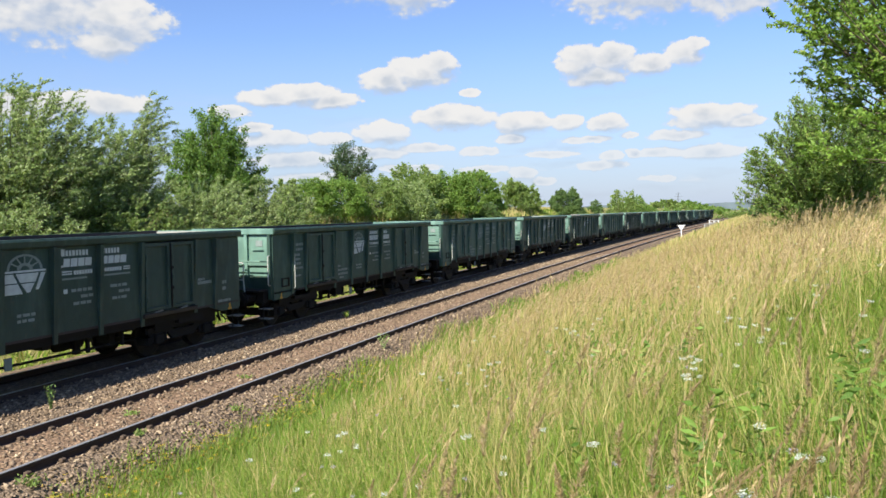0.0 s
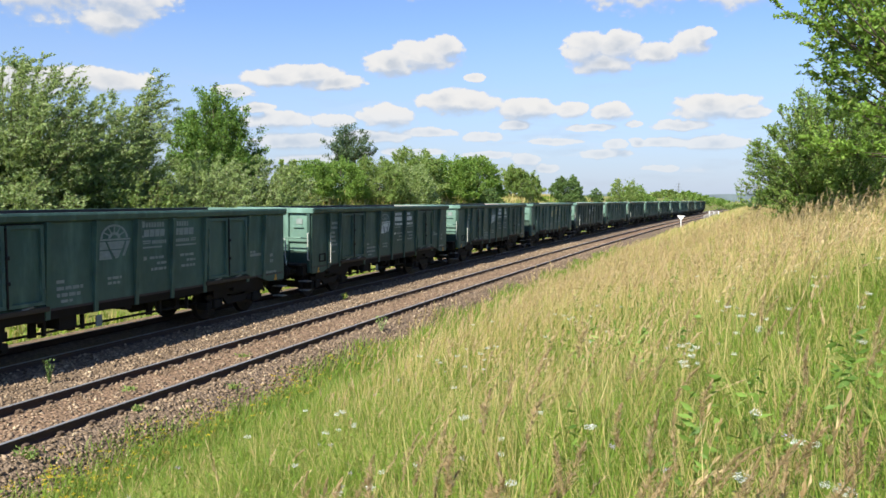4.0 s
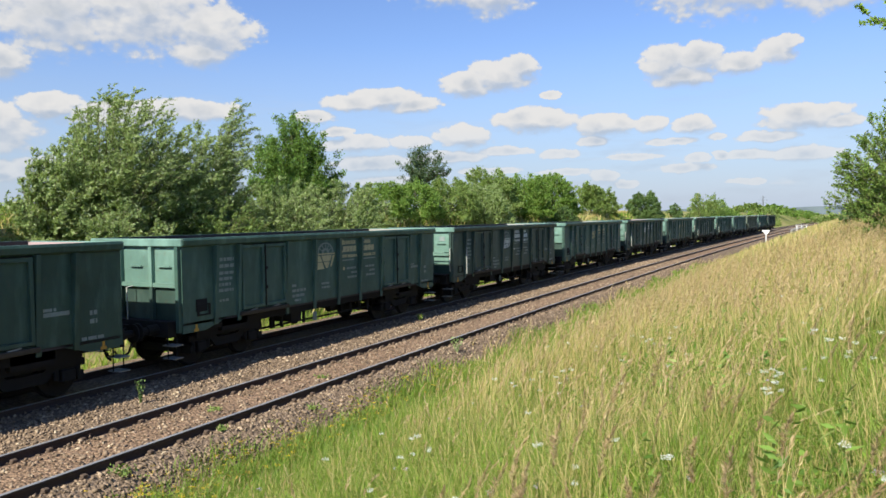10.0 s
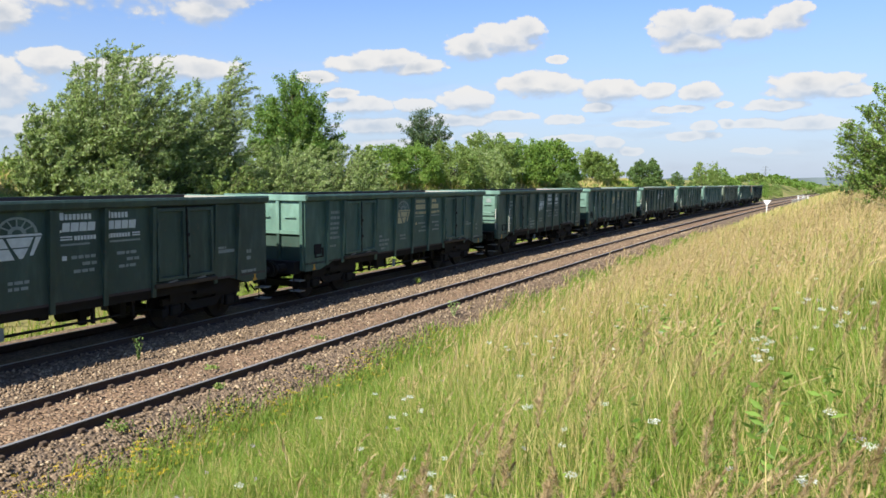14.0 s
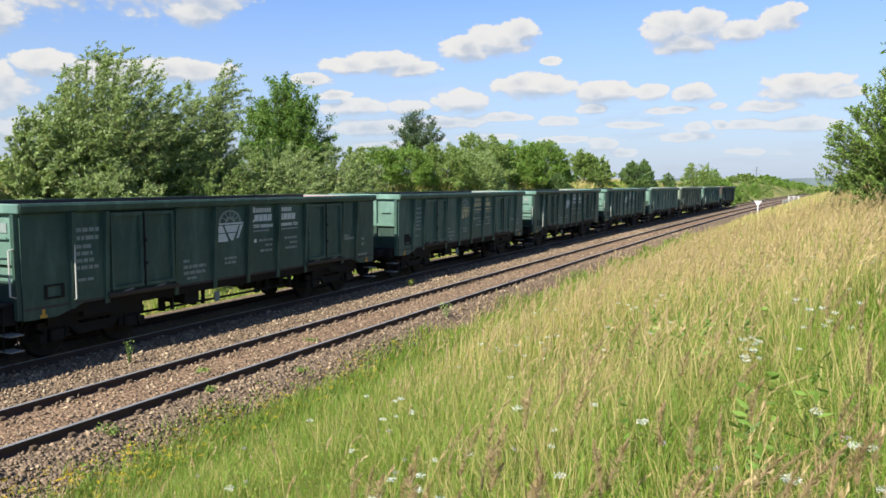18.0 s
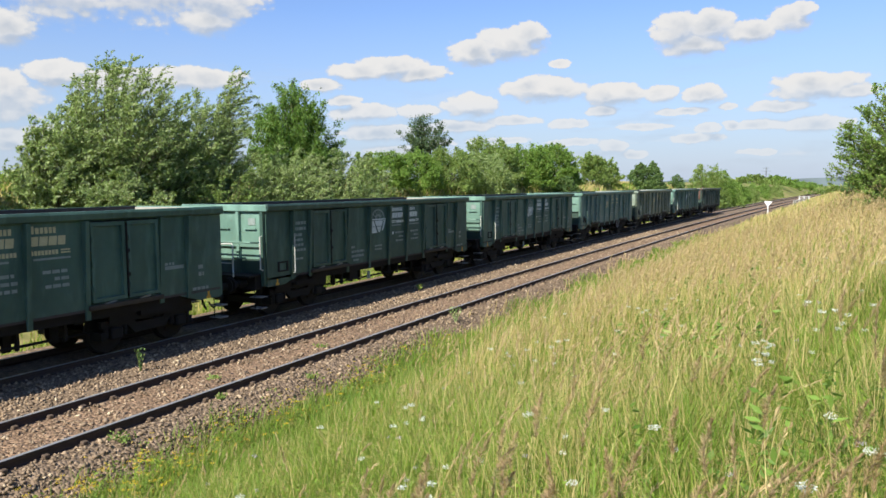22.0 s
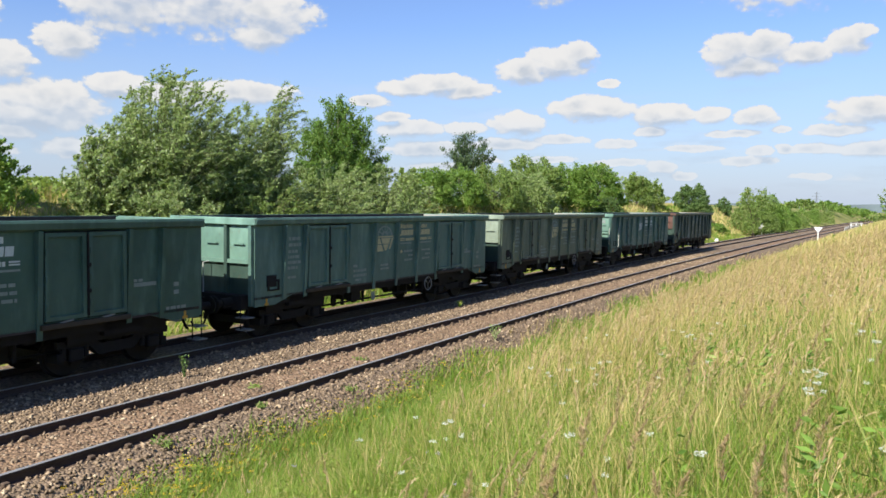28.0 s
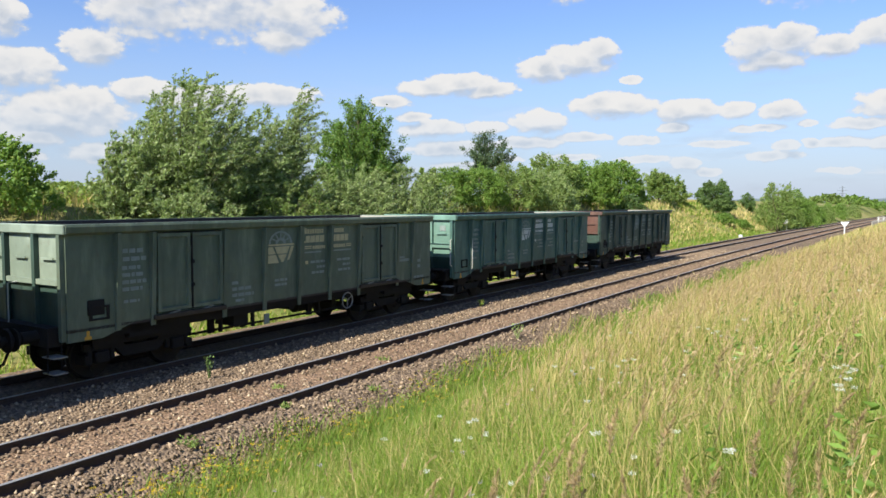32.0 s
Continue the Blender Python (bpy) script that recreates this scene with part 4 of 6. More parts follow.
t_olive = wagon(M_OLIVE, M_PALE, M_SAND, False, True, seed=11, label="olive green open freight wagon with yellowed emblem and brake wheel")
t_blue = wagon(M_DUSK, M_SUNLIT_GREEN, M_SAND, False, True, seed=13, label="dull green open freight wagon with yellowed lettering and brake wheel")
t_fade = wagon(M_LITE, M_SUNLIT_GREEN, M_FAINT, True, split=1.66, seed=15, label="faded mid-green open freight wagon with worn pale emblem")
t_lite = wagon(M_LITE, M_SUNLIT_GREEN, M_MARK, True, split=1.66, seed=17, label="faded mid-green open freight wagon with emblem and platform rails")
t_dark = wagon(M_SOOT_SHADE, M_SUNLIT_GREEN, M_MARK, True, split=1.66, seed=19, label="grimy blackish-green open freight wagon with a clear white emblem")
KINDS = {0: t_soot, 1: t_teal, 2: t_olive, 3: t_blue, 4: t_lite, 6: t_bare, 8: t_bare, 9: t_dark, 10: t_bare, 13: t_fade, 15: t_dark, 16: t_fade}
USED = set()
for i in range(COUNT):
    tpl = KINDS.get(i, t_plat)
    if tpl.name in USED:
        TRAIN.append(copy_thing(tpl, Matrix()))
    else:
        USED.add(tpl.name)
        TRAIN.append(tpl)

# lining tints differ by wagon; their paleness is painted sunlight
for i, lining in ((7, M_PINK), (11, M_PINK), (9, M_INSIDE_END), (4, M_SUNLIT_GREEN), (13, M_SUNLIT_GREEN), (14, M_SUNLIT_GREEN)):
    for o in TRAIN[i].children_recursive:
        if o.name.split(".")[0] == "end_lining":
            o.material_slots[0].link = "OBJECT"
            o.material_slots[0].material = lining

# where the last wagon stands on the line, second by second: it slows gently
DRIFT_T = (0, 1, 3.5, 7, 10, 12, 16, 18, 21, 24, 26, 29, 31, 32)
DRIFT = (0.01, -0.03, 0.06, -0.07, -0.01, 0.06, -0.06, 0.10, -0.11, -0.04, 0.13, -0.02, -0.06, 0.04)


def tail_at(t):
    return 222.055 - 6.55427 * t + 0.0209314 * t**2 + 5.86856e-4 * t**3 - 1.01239e-5 * t**4 + float(np.interp(t, DRIFT_T, DRIFT))


def wagon_pose(y):
    return pose(FAR_TRACK + float(bend(y)), y, 0.0, 0, 0, -math.degrees(math.atan(slope(y))))


# ---- trees and bushes ----
def leaves(name, points, dirs, size, material, rng, long=1.6):
    """Small bent leaves at points."""
    n = len(points)
    a = rng.normal(size=(n, 3))
    d = dirs + 0.8 * rng.normal(size=(n, 3))
    d /= np.linalg.norm(d, axis=1, keepdims=True)
    s = np.cross(d, a)
    s /= np.linalg.norm(s, axis=1, keepdims=True) + 1e-9
    u = np.cross(s, d)
    k = size * rng.uniform(0.65, 1.35, (n, 1))
    v = np.stack([points - d * k * long * 0.5, points + s * k * 0.5 + u * k * 0.12, points + d * k * long * 0.5, points - s * k * 0.5 + u * k * 0.12], 1)
    return raw_mesh(name, v, [(0, 1, 2), (0, 2, 3)], material)


def tree(name, x, y, height, width, count, size, material, label, seed, up=0.6, shoots=160, low=0.08, lean=(0, 0), lobes=7, long=1.6, trunk=True, depth=None, limbs=True, dome=False, plumes=0):
    """A tree or bush: trunk, limbs, and a crown of leafy shoots that start in uneven lobes."""
    rng = np.random.default_rng(seed)
    z0 = float(land(x, y)) - 0.05
    ob = tagged(new(name), label, "tree" if "tree" in name else "bush", "trackside greenery")
    ob.location = (x, y, z0)
    depth = depth or width
    # lobes of the crown
    c = []
    for k in range(lobes):
        a = rng.uniform(0, 2 * math.pi)
        f = rng.uniform(0.1, 0.78)
        r = (0.62 if f < 0.75 else 0.40) * math.sqrt(rng.uniform(0.05, 1.0))
        c.append((math.cos(a) * r * width / 2 + lean[0] * f, math.sin(a) * r * depth / 2 + lean[1] * f, (low + (0.92 - low) * f) * height, rng.uniform(0.22, 0.36)))
    c.append((lean[0] * 0.8, lean[1] * 0.8, height * 0.72, 0.26))
    c = np.array(c)
    pick = rng.integers(0, len(c), shoots)
    out = rng.normal(size=(shoots, 3))
    out /= np.linalg.norm(out, axis=1, keepdims=True)
    rad = c[pick, 3][:, None] * np.array([[width, depth, min(height, 1.2 * width)]])
    root = c[pick, :3] + out * rad * rng.uniform(0.3, 1.0, (shoots, 1))
    d = out + np.array([[0.12, 0.05, up]]) + 0.25 * rng.normal(size=(shoots, 3))
    d /= np.linalg.norm(d, axis=1, keepdims=True)
    if dome:
        f = rng.uniform(0.03, 0.93, shoots)
        a = rng.uniform(0, 2 * math.pi, shoots)
        lump = 0.84 + 0.16 * np.sin(3 * a + seed) * np.cos(5 * f + seed) + 0.12 * np.sin(7 * a + 9 * f)
        r = np.clip(1 - f ** 2.1, 0.015, 1) ** 0.62 * lump * rng.uniform(0.35, 1.0, shoots) ** 0.45
        root = np.stack([np.cos(a) * r * width / 2 + lean[0] * f, np.sin(a) * r * depth / 2 + lean[1] * f, f * height * (0.86 + 0.1 * np.sin(2 * a + seed))], 1)
        out = np.stack([np.cos(a), np.sin(a), 0 * a], 1)
        d = out * 0.55 + np.array([[0.18, 0.04, up]]) + 0.28 * rng.normal(size=(shoots, 3))
        d /= np.linalg.norm(d, axis=1, keepdims=True)
    length = rng.uniform(0.10, 0.24, (shoots, 1)) * width ** 0.75
    per = max(count // shoots, 3)
    f = rng.uniform(0, 1, (shoots, per, 1)) ** 0.8
    jitter = rng.normal(size=(shoots, per, 3)) * (0.085 * width ** 0.6) * (1.15 - f)
    p = root[:, None] + d[:, None] * length[:, None] * f + jitter
    p = p.reshape(-1, 3)
    dd = np.repeat(d, per, 0)
    if plumes:
        # long thin shoots over the top, blown to one side
        a = rng.uniform(0, 2 * math.pi, plumes)
        q = rng.uniform(0.0, 0.62, plumes) ** 0.7
        top = np.stack([np.cos(a) * q * width / 2 + lean[0], np.sin(a) * q * depth / 2 + lean[1], height * (0.90 - 0.36 * q**1.5)], 1)
        ln = rng.uniform(0.10, 0.24, (plumes, 1, 1)) * height
        f = rng.uniform(0, 1, (plumes, 46, 1))
        way = np.stack([0.10 + 0.2 * rng.normal(size=plumes), 0.20 + 0.2 * rng.normal(size=plumes), np.ones(plumes)], 1)[:, None]
        pp = top[:, None] + way * ln * f + np.array([0.2, 0.5, 0]) * ln * f**2 + rng.normal(size=(plumes, 46, 3)) * 0.045 * (1.4 - f)
        p = np.concatenate([p, pp.reshape(-1, 3)])
        dd = np.concatenate([dd, np.repeat(way[:, 0], 46, 0)])
        height = height * 1.15
    keep = (p[:, 2] > 0.02 * height) & (p[:, 2] < 1.12 * height)
    crown = new("crown", leaves("crown", p[keep], dd[keep], size, material, rng, long))
    crown.parent = ob
    crown["kind"] = "stuff"
    height = height / 1.15 if plumes else height
    if trunk:
        bm = bmesh.new()
        r = 0.022 * height + 0.02
        tube(bm, [(lean[0] * f * 0.7 + 0.04 * math.sin(5 * f), lean[1] * f * 0.7, height * 0.78 * f) for f in (0, 0.15, 0.35, 0.6, 0.8, 1.0)], r, 8, r * 0.25)
        part("trunk", bm, M_BARK, ob, "rough bark", True)
    if limbs:
        for k in range(min(len(c), 7)):
            bm = bmesh.new()
            a = np.array([lean[0] * 0.2, lean[1] * 0.2, height * 0.18 + 0.05 * k])
            b = c[k, :3]
            m = (a + b) / 2 + np.array([0, 0, 0.06 * height])
            tube(bm, [a, m, b, b + (b - a) * 0.3], 0.011 * height + 0.008, 6, 0.008)
            part("limb", bm, M_BARK, ob, "", True)
    return ob


def prisms(name, a, b, ra, rb, material):
    """Thin three-sided twigs from points a to points b."""
    d = b - a
    d /= np.linalg.norm(d, axis=1, keepdims=True) + 1e-9
    p = np.cross(d, np.array([[0.31, 0.77, 0.55]]))
    p /= np.linalg.norm(p, axis=1, keepdims=True) + 1e-9
    q = np.cross(d, p)
    ring = [p * math.cos(k * 2.0944) + q * math.sin(k * 2.0944) for k in range(3)]
    v = np.stack([a + r * ra for r in ring] + [b + r * rb for r in ring], 1)
    return raw_mesh(name, v, [(0, 1, 4, 3), (1, 2, 5, 4), (2, 0, 3, 5)], material)


def shrub(name, x, y, height, width, shoots, twigs, per, leaf, long, material, label, seed, depth=None, droop=0.3, wind=(0.16, 0.22), reach=0.7, fan=0.30, stem=0.0, ragged=0.16, fall=0.55, first=0.22, up=0.5, trunk=0.0, clump=0.03, fill=0.45):
    """A woody plant grown as arching shoots with side twigs and a leaf at each step of a twig."""
    rng = np.random.default_rng(seed)
    depth = depth or width
    ob = tagged(new(name), label, "tree" if "tree" in name else "bush", "trackside greenery")
    ob.location = (x, y, float(land(x, y)) - 0.05)
    th = rng.uniform(0, 2 * math.pi, shoots)
    r = np.sqrt(rng.uniform(0, 1, shoots))
    lump = 1 + 0.16 * np.sin(3 * th + seed) + 0.10 * np.sin(5 * th + 2 * seed)
    out = np.stack([np.cos(th), np.sin(th)], 1)
    tip_z = height * (1 - fall * r**2.2) * (1 - ragged * rng.uniform(0, 1, shoots) ** 1.5) * (0.95 + 0.05 * lump)
    low = rng.uniform(0, 1, shoots) < fill
    tip_z = np.where(low, tip_z * rng.uniform(0.25, 0.85, shoots), tip_z)
    r = np.where(low, 0.35 + (0.40 if stem else 0.65) * r, r)
    e = np.concatenate([out * (r * lump)[:, None] * np.array([[width, depth]]) / 2, tip_z[:, None]], 1)
    if stem:
        b = np.stack([0 * r, 0 * r, stem * height + (tip_z - stem * height) * rng.uniform(0.0, 0.5, shoots)], 1)
        c = b + (e - b) * np.array([[0.62, 0.62, 0.38]])
    else:
        b = np.concatenate([e[:, :2] * fan, np.zeros((shoots, 1))], 1)
        c = b + (e - b) * np.array([[0.28, 0.28, 0.66]])
    blow = np.array([[wind[0], wind[1], 0.0]])

    def along(f, k):
        p = (1 - f) ** 2 * b[k] + 2 * f * (1 - f) * c[k] + f**2 * e[k]
        return p + blow * f**3 * height * 0.22

    k = np.repeat(np.arange(shoots), twigs)
    n = len(k)
    f = first + (1 - first) * rng.uniform(0, 1, (n, 1)) ** 0.85
    f[::twigs] = 0.97
    p0 = along(f, k)
    way = along(np.minimum(f + 0.04, 1.04), k) - p0
    way /= np.linalg.norm(way, axis=1, keepdims=True) + 1e-9
    side = rng.normal(size=(n, 3))
    side[:, 2] *= 0.5
    d = way * 0.75 + side * 0.55 + np.array([[0, 0, up]]) + blow * 0.6
    d /= np.linalg.norm(d, axis=1, keepdims=True)
    ln = reach * rng.uniform(0.45, 1.1, (n, 1)) * (1.15 - 0.45 * f)

    def twig(g):
        sag = np.array([0, 0, -droop]) + np.array([wind[0], wind[1], 0]) * 0.8
        return p0[:, None] + d[:, None] * ln[:, None] * g + sag * ln[:, None] * g**2

    g = rng.uniform(0.05, 1, (n, per, 1))
    p = twig(g) + rng.normal(size=(n, per, 3)) * clump
    way = d[:, None] + 2 * np.array([wind[0] * 0.8, wind[1] * 0.8, -droop]) * g
    p, way = p.reshape(-1, 3), way.reshape(-1, 3)
    keep = p[:, 2] > 0.05
    crown = new("crown", leaves("crown", p[keep], way[keep], leaf, material, rng, long))
    crown.parent = ob
    crown["kind"] = "stuff"
    steps = np.linspace(0.02, 1.0, 6)
    every = np.arange(shoots)
    pts = [along(np.full((shoots, 1), q), every) for q in steps]
    thick = 0.0035 * height + 0.004
    a, z = np.concatenate(pts[:-1]), np.concatenate(pts[1:])
    ra = np.repeat(thick * (1.1 - steps[:-1]), shoots)[:, None]
    rb = np.repeat(thick * (1.1 - steps[1:]), shoots)[:, None]
    tw = [twig(np.full((n, 1, 1), q))[:, 0] for q in (0.0, 0.5, 1.0)]
    a, z = np.concatenate([a, tw[0], tw[1]]), np.concatenate([z, tw[1], tw[2]])
    ra = np.concatenate([ra, np.full((2 * n, 1), 0.005)])
    rb = np.concatenate([rb, np.full((2 * n, 1), 0.003)])
    stems = new("branchwork", prisms("branchwork", a, z, ra, rb, M_BARK))
    stems.parent = ob
    stems["kind"] = "stuff"
    if trunk:
        bm = bmesh.new()
        tube(bm, [(0.05 * math.sin(4 * q), 0.05 * math.cos(3 * q) - 0.05, height * 0.8 * q) for q in (0, 0.15, 0.35, 0.6, 0.8, 1.0)], trunk, 8, trunk * 0.25)
        part("trunk", bm, M_BARK, ob, "rough bark", True)
    return ob


def at(u, y):
    return u + float(bend(y))


def plant(name, u, y, *a, **k):
    return tree(name, at(u, y), y, *a, **k)


def sprout(name, u, y, *a, **k):
    return shrub(name, at(u, y), y, *a, **k)


SILVER = "silver-green willow bush with feathery shoots on the slope"
sprout("willow_bush", -24.2, 19.8, 6.5, 6.4, 280, 22, 18, 0.040, 2.9, M_LEAF_SILVER, SILVER + ", tall", 11, first=0.12)
sprout("willow_bush", -24.0, 17.3, 4.2, 3.8, 130, 18, 16, 0.044, 2.9, M_LEAF_SILVER, SILVER + ", sloping", 37, ragged=0.3, first=0.12)
sprout("willow_bush", -24.4, 23.8, 5.5, 5.4, 190, 22, 17, 0.040, 2.9, M_LEAF_SILVER, SILVER, 12, ragged=0.38, first=0.12)
sprout("willow_bush", -24.3, 25.6, 6.9, 1.8, 34, 18, 16, 0.040, 3.0, M_LEAF_SILVER, SILVER + ", thin windblown top", 13, wind=(0.3, 0.5), fall=0.3, up=0.7, fill=0.1)
sprout("willow_bush", -21.6, 17.9, 3.4, 4.4, 110, 18, 15, 0.040, 2.8, M_LEAF_SILVER, SILVER + ", low", 14, first=0.1)
sprout("willow_bush", -21.4, 22.4, 3.9, 4.8, 110, 18, 15, 0.040, 2.6, M_LEAF_OLIVE, "low olive-green bush on the cutting slope", 15, first=0.1)
sprout("willow_bush", -21.6, 27.0, 4.2, 4.8, 110, 18, 15, 0.042, 2.8, M_LEAF_SILVER, SILVER + ", low", 16, first=0.1)
sprout("willow_bush", -24.2, 30.0, 3.5, 4.4, 100, 18, 15, 0.042, 2.8, M_LEAF_SILVER, SILVER + ", rounded", 36, first=0.1)
sprout("round_tree", -25.9, 32.9, 6.1, 5.4, 300, 15, 22, 0.066, 1.7, M_LEAF_MID, "dense green broadleaf tree on the bank top", 17, reach=0.5, droop=0.1, wind=(0.02, 0.03), fan=0.2, fall=0.68, ragged=0.14, clump=0.09, trunk=0.13, first=0.12, fill=0.6)
sprout("willow_bush", -22.6, 32.0, 4.2, 5.8, 130, 18, 16, 0.044, 2.6, M_LEAF_SILVER, SILVER + ", broad", 18, first=0.1)
sprout("willow_bush", -22.6, 35.6, 2.3, 3.0, 60, 16, 14, 0.046, 2.6, M_LEAF_OLIVE, "low olive-green bush with a thin side on the slope", 38, first=0.1)
plant("green_bush", -29.0, 18.0, 0.7, 6.0, 4000, 0.10, M_LEAF_OLIVE, "low olive-green scrub on the bank top", 52, 0.5, 150, dome=True)
plant("dry_bush", -23.0, 34.8, 3.4, 2.4, 1200, 0.11, M_LEAF_OLIVE, "thin half-bare bush on the slope", 19, 1.0, 90, lobes=5)
plant("small_bush", -25.4, 39.0, 2.9, 2.0, 1500, 0.14, M_LEAF_OLIVE, "thin young bush on the bank top", 20, 1.0, 70, dome=True)
plant("green_bush", -26.0, 42.5, 2.6, 4.0, 18832, 0.066, M_LEAF_FRESH, "low bright green bush on the bank top", 21, 0.5, 240, dome=True)
plant("green_bush", -26.0, 46.5, 3.0, 4.2, 18832, 0.071, M_LEAF_FRESH, "low bright green bush on the bank top", 22, 0.5, 240, dome=True)
sprout("lone_tree", -38.6, 70.0, 7.2, 5.6, 70, 12, 16, 0.100, 1.5, M_LEAF_PINE, "dark blue-green lone tree standing behind the bushes", 23, reach=0.85, droop=0.05, wind=(0.02, 0.03), stem=0.34, fall=0.28, ragged=0.2, clump=0.12, trunk=0.16)
plant("green_bush", -25.6, 51.0, 3.6, 5.0, 23017, 0.075, M_LEAF_OLIVE, "rounded grey-green willow bush on the bank", 24, 0.6, 280, dome=True)
plant("green_bush", -24.8, 55.5, 3.7, 5.0, 23017, 0.079, M_LEAF_SILVER, "rounded grey-green willow bush on the bank", 25, 0.6, 280, dome=True)
plant("green_tree", -27.4, 62.0, 4.7, 6.0, 29295, 0.087, M_LEAF_OLIVE, "broad deep green tree on the bank top", 26, 0.4, 300, dome=True)
plant("green_tree", -26.4, 68.0, 4.4, 6.0, 31387, 0.091, M_LEAF_FRESH, "broad bright green tree on the bank top", 27, 0.4, 300, dome=True)
plant("green_tree", -26.6, 76.0, 4.9, 6.2, 31387, 0.096, M_LEAF_FRESH, "broad bright green tree on the bank top", 28, 0.4, 300, dome=True)
plant("dark_bush", -23.4, 71.0, 2.7, 3.0, 10462, 0.083, M_LEAF_DARK, "small dark green bush on the slope", 29, 0.4, 160, dome=True)
plant("pale_tree", -27.0, 91.0, 4.3, 4.6, 18832, 0.100, M_LEAF_OLIVE, "yellowish thin tree on the bank top", 30, 0.5, 240)
plant("pale_tree", -27.0, 97.0, 3.6, 3.6, 12555, 0.100, M_LEAF_OLIVE, "small dark tree on the bank top", 31, 0.5, 180)
plant("round_tree", -24.4, 107.0, 4.6, 5.6, 25110, 0.108, M_LEAF_DARK, "rounded green tree on the bank top", 32, 0.4, 280, low=0.02, dome=True)
plant("small_tree", -24.2, 127.0, 3.1, 2.8, 7533, 0.108, M_LEAF_DARK, "small round tree on the bank top", 33, 0.4, 140)
plant("low_bush", -22.0, 101.0, 1.3, 3.4, 6277, 0.083, M_LEAF_FRESH, "low green shrub on the slope", 34, 0.4, 140, dome=True)
plant("low_bush", -20.8, 106.0, 1.1, 3.0, 6277, 0.083, M_LEAF_FRESH, "low green shrub on the slope", 35, 0.4, 140, dome=True)
for k, (u, y, hh, ww) in enumerate(((-18.4, 119, 7.6, 7.4), (-18.2, 127, 7.0, 7.4), (-19.0, 138, 5.4, 7.0), (-19.0, 150, 4.6, 7.0), (-19.5, 166, 3.8, 6.0), (-20, 190, 4.0, 7.0), (-20, 215, 4.0, 8.0))):
    plant("trackside_bush", u, y, hh, ww, 13000 if k < 4 else 6000, 0.13, M_LEAF_FRESH if k % 2 else M_LEAF_OLIVE, "rounded green willow bush beside the track", 40 + k, 0.5, 420, dome=True)
plant("green_bush", -25.6, 13.2, 2.5, 3.8, 9000, 0.08, M_LEAF_FRESH, "bright green bush with upright shoots on the bank top", 50, 0.7, 220, dome=True, plumes=24)
plant("green_bush", -26.4, 9.6, 2.6, 3.4, 4000, 0.12, M_LEAF_FRESH, "bright green bush on the bank top", 51, 0.6, 110, dome=True)
for k in range(9):
    y = 260 + 28 * k
    plant("far_bush", -30 - 4 * (k % 3) + 7 * (k % 2), y, 2.8 + 0.6 * (k % 3), 14.0, 3200, 0.36, M_LEAF_FRESH if k % 2 else M_LEAF_OLIVE, "distant green hedge bush across the fields", 60 + k, 0.4, 60, dome=True)
for k in range(6):
    plant("far_bush", -9 + 9 * k, 290 + 24 * (k % 3), 2.6, 16.0, 2600, 0.36, M_LEAF_DARK if k % 2 else M_LEAF_OLIVE, "distant green hedge bush across the fields", 75 + k, 0.4, 60, dome=True)
# the tree and shrubs on the near bank
shrub("roadside_tree", 4.8, 17.6, 8.6, 8.6, 180, 18, 25, 0.046, 2.2, M_LEAF_BRIGHT, "sunlit green broadleaf tree with loose arching twigs on the near bank", 90, droop=0.32, wind=(0.0, 0.05), reach=0.9, stem=0.16, fall=0.45, ragged=0.3, first=0.3, up=0.35, trunk=0.14, clump=0.02, fill=0.34)
shrub("bank_bush", 3.0, 26.0, 4.6, 5.2, 300, 18, 20, 0.040, 1.8, M_LEAF_THORN, "dense green hawthorn bush with stiff spiky twigs", 91, droop=-0.05, wind=(0.0, 0.0), reach=0.55, fan=0.15, fall=0.66, ragged=0.25, first=0.08, up=0.15)
tree("bank_bush", 5.4, 28.5, 4.4, 5.0, 20000, 0.07, M_LEAF_FRESH, "tall green bush behind the near tree", 92, 0.4, 420, dome=True)
tree("bank_bush", 3.0, 46.0, 1.9, 3.0, 3500, 0.14, M_LEAF_DARK, "low bush far along the near bank", 93, 0.4, 100, dome=True)


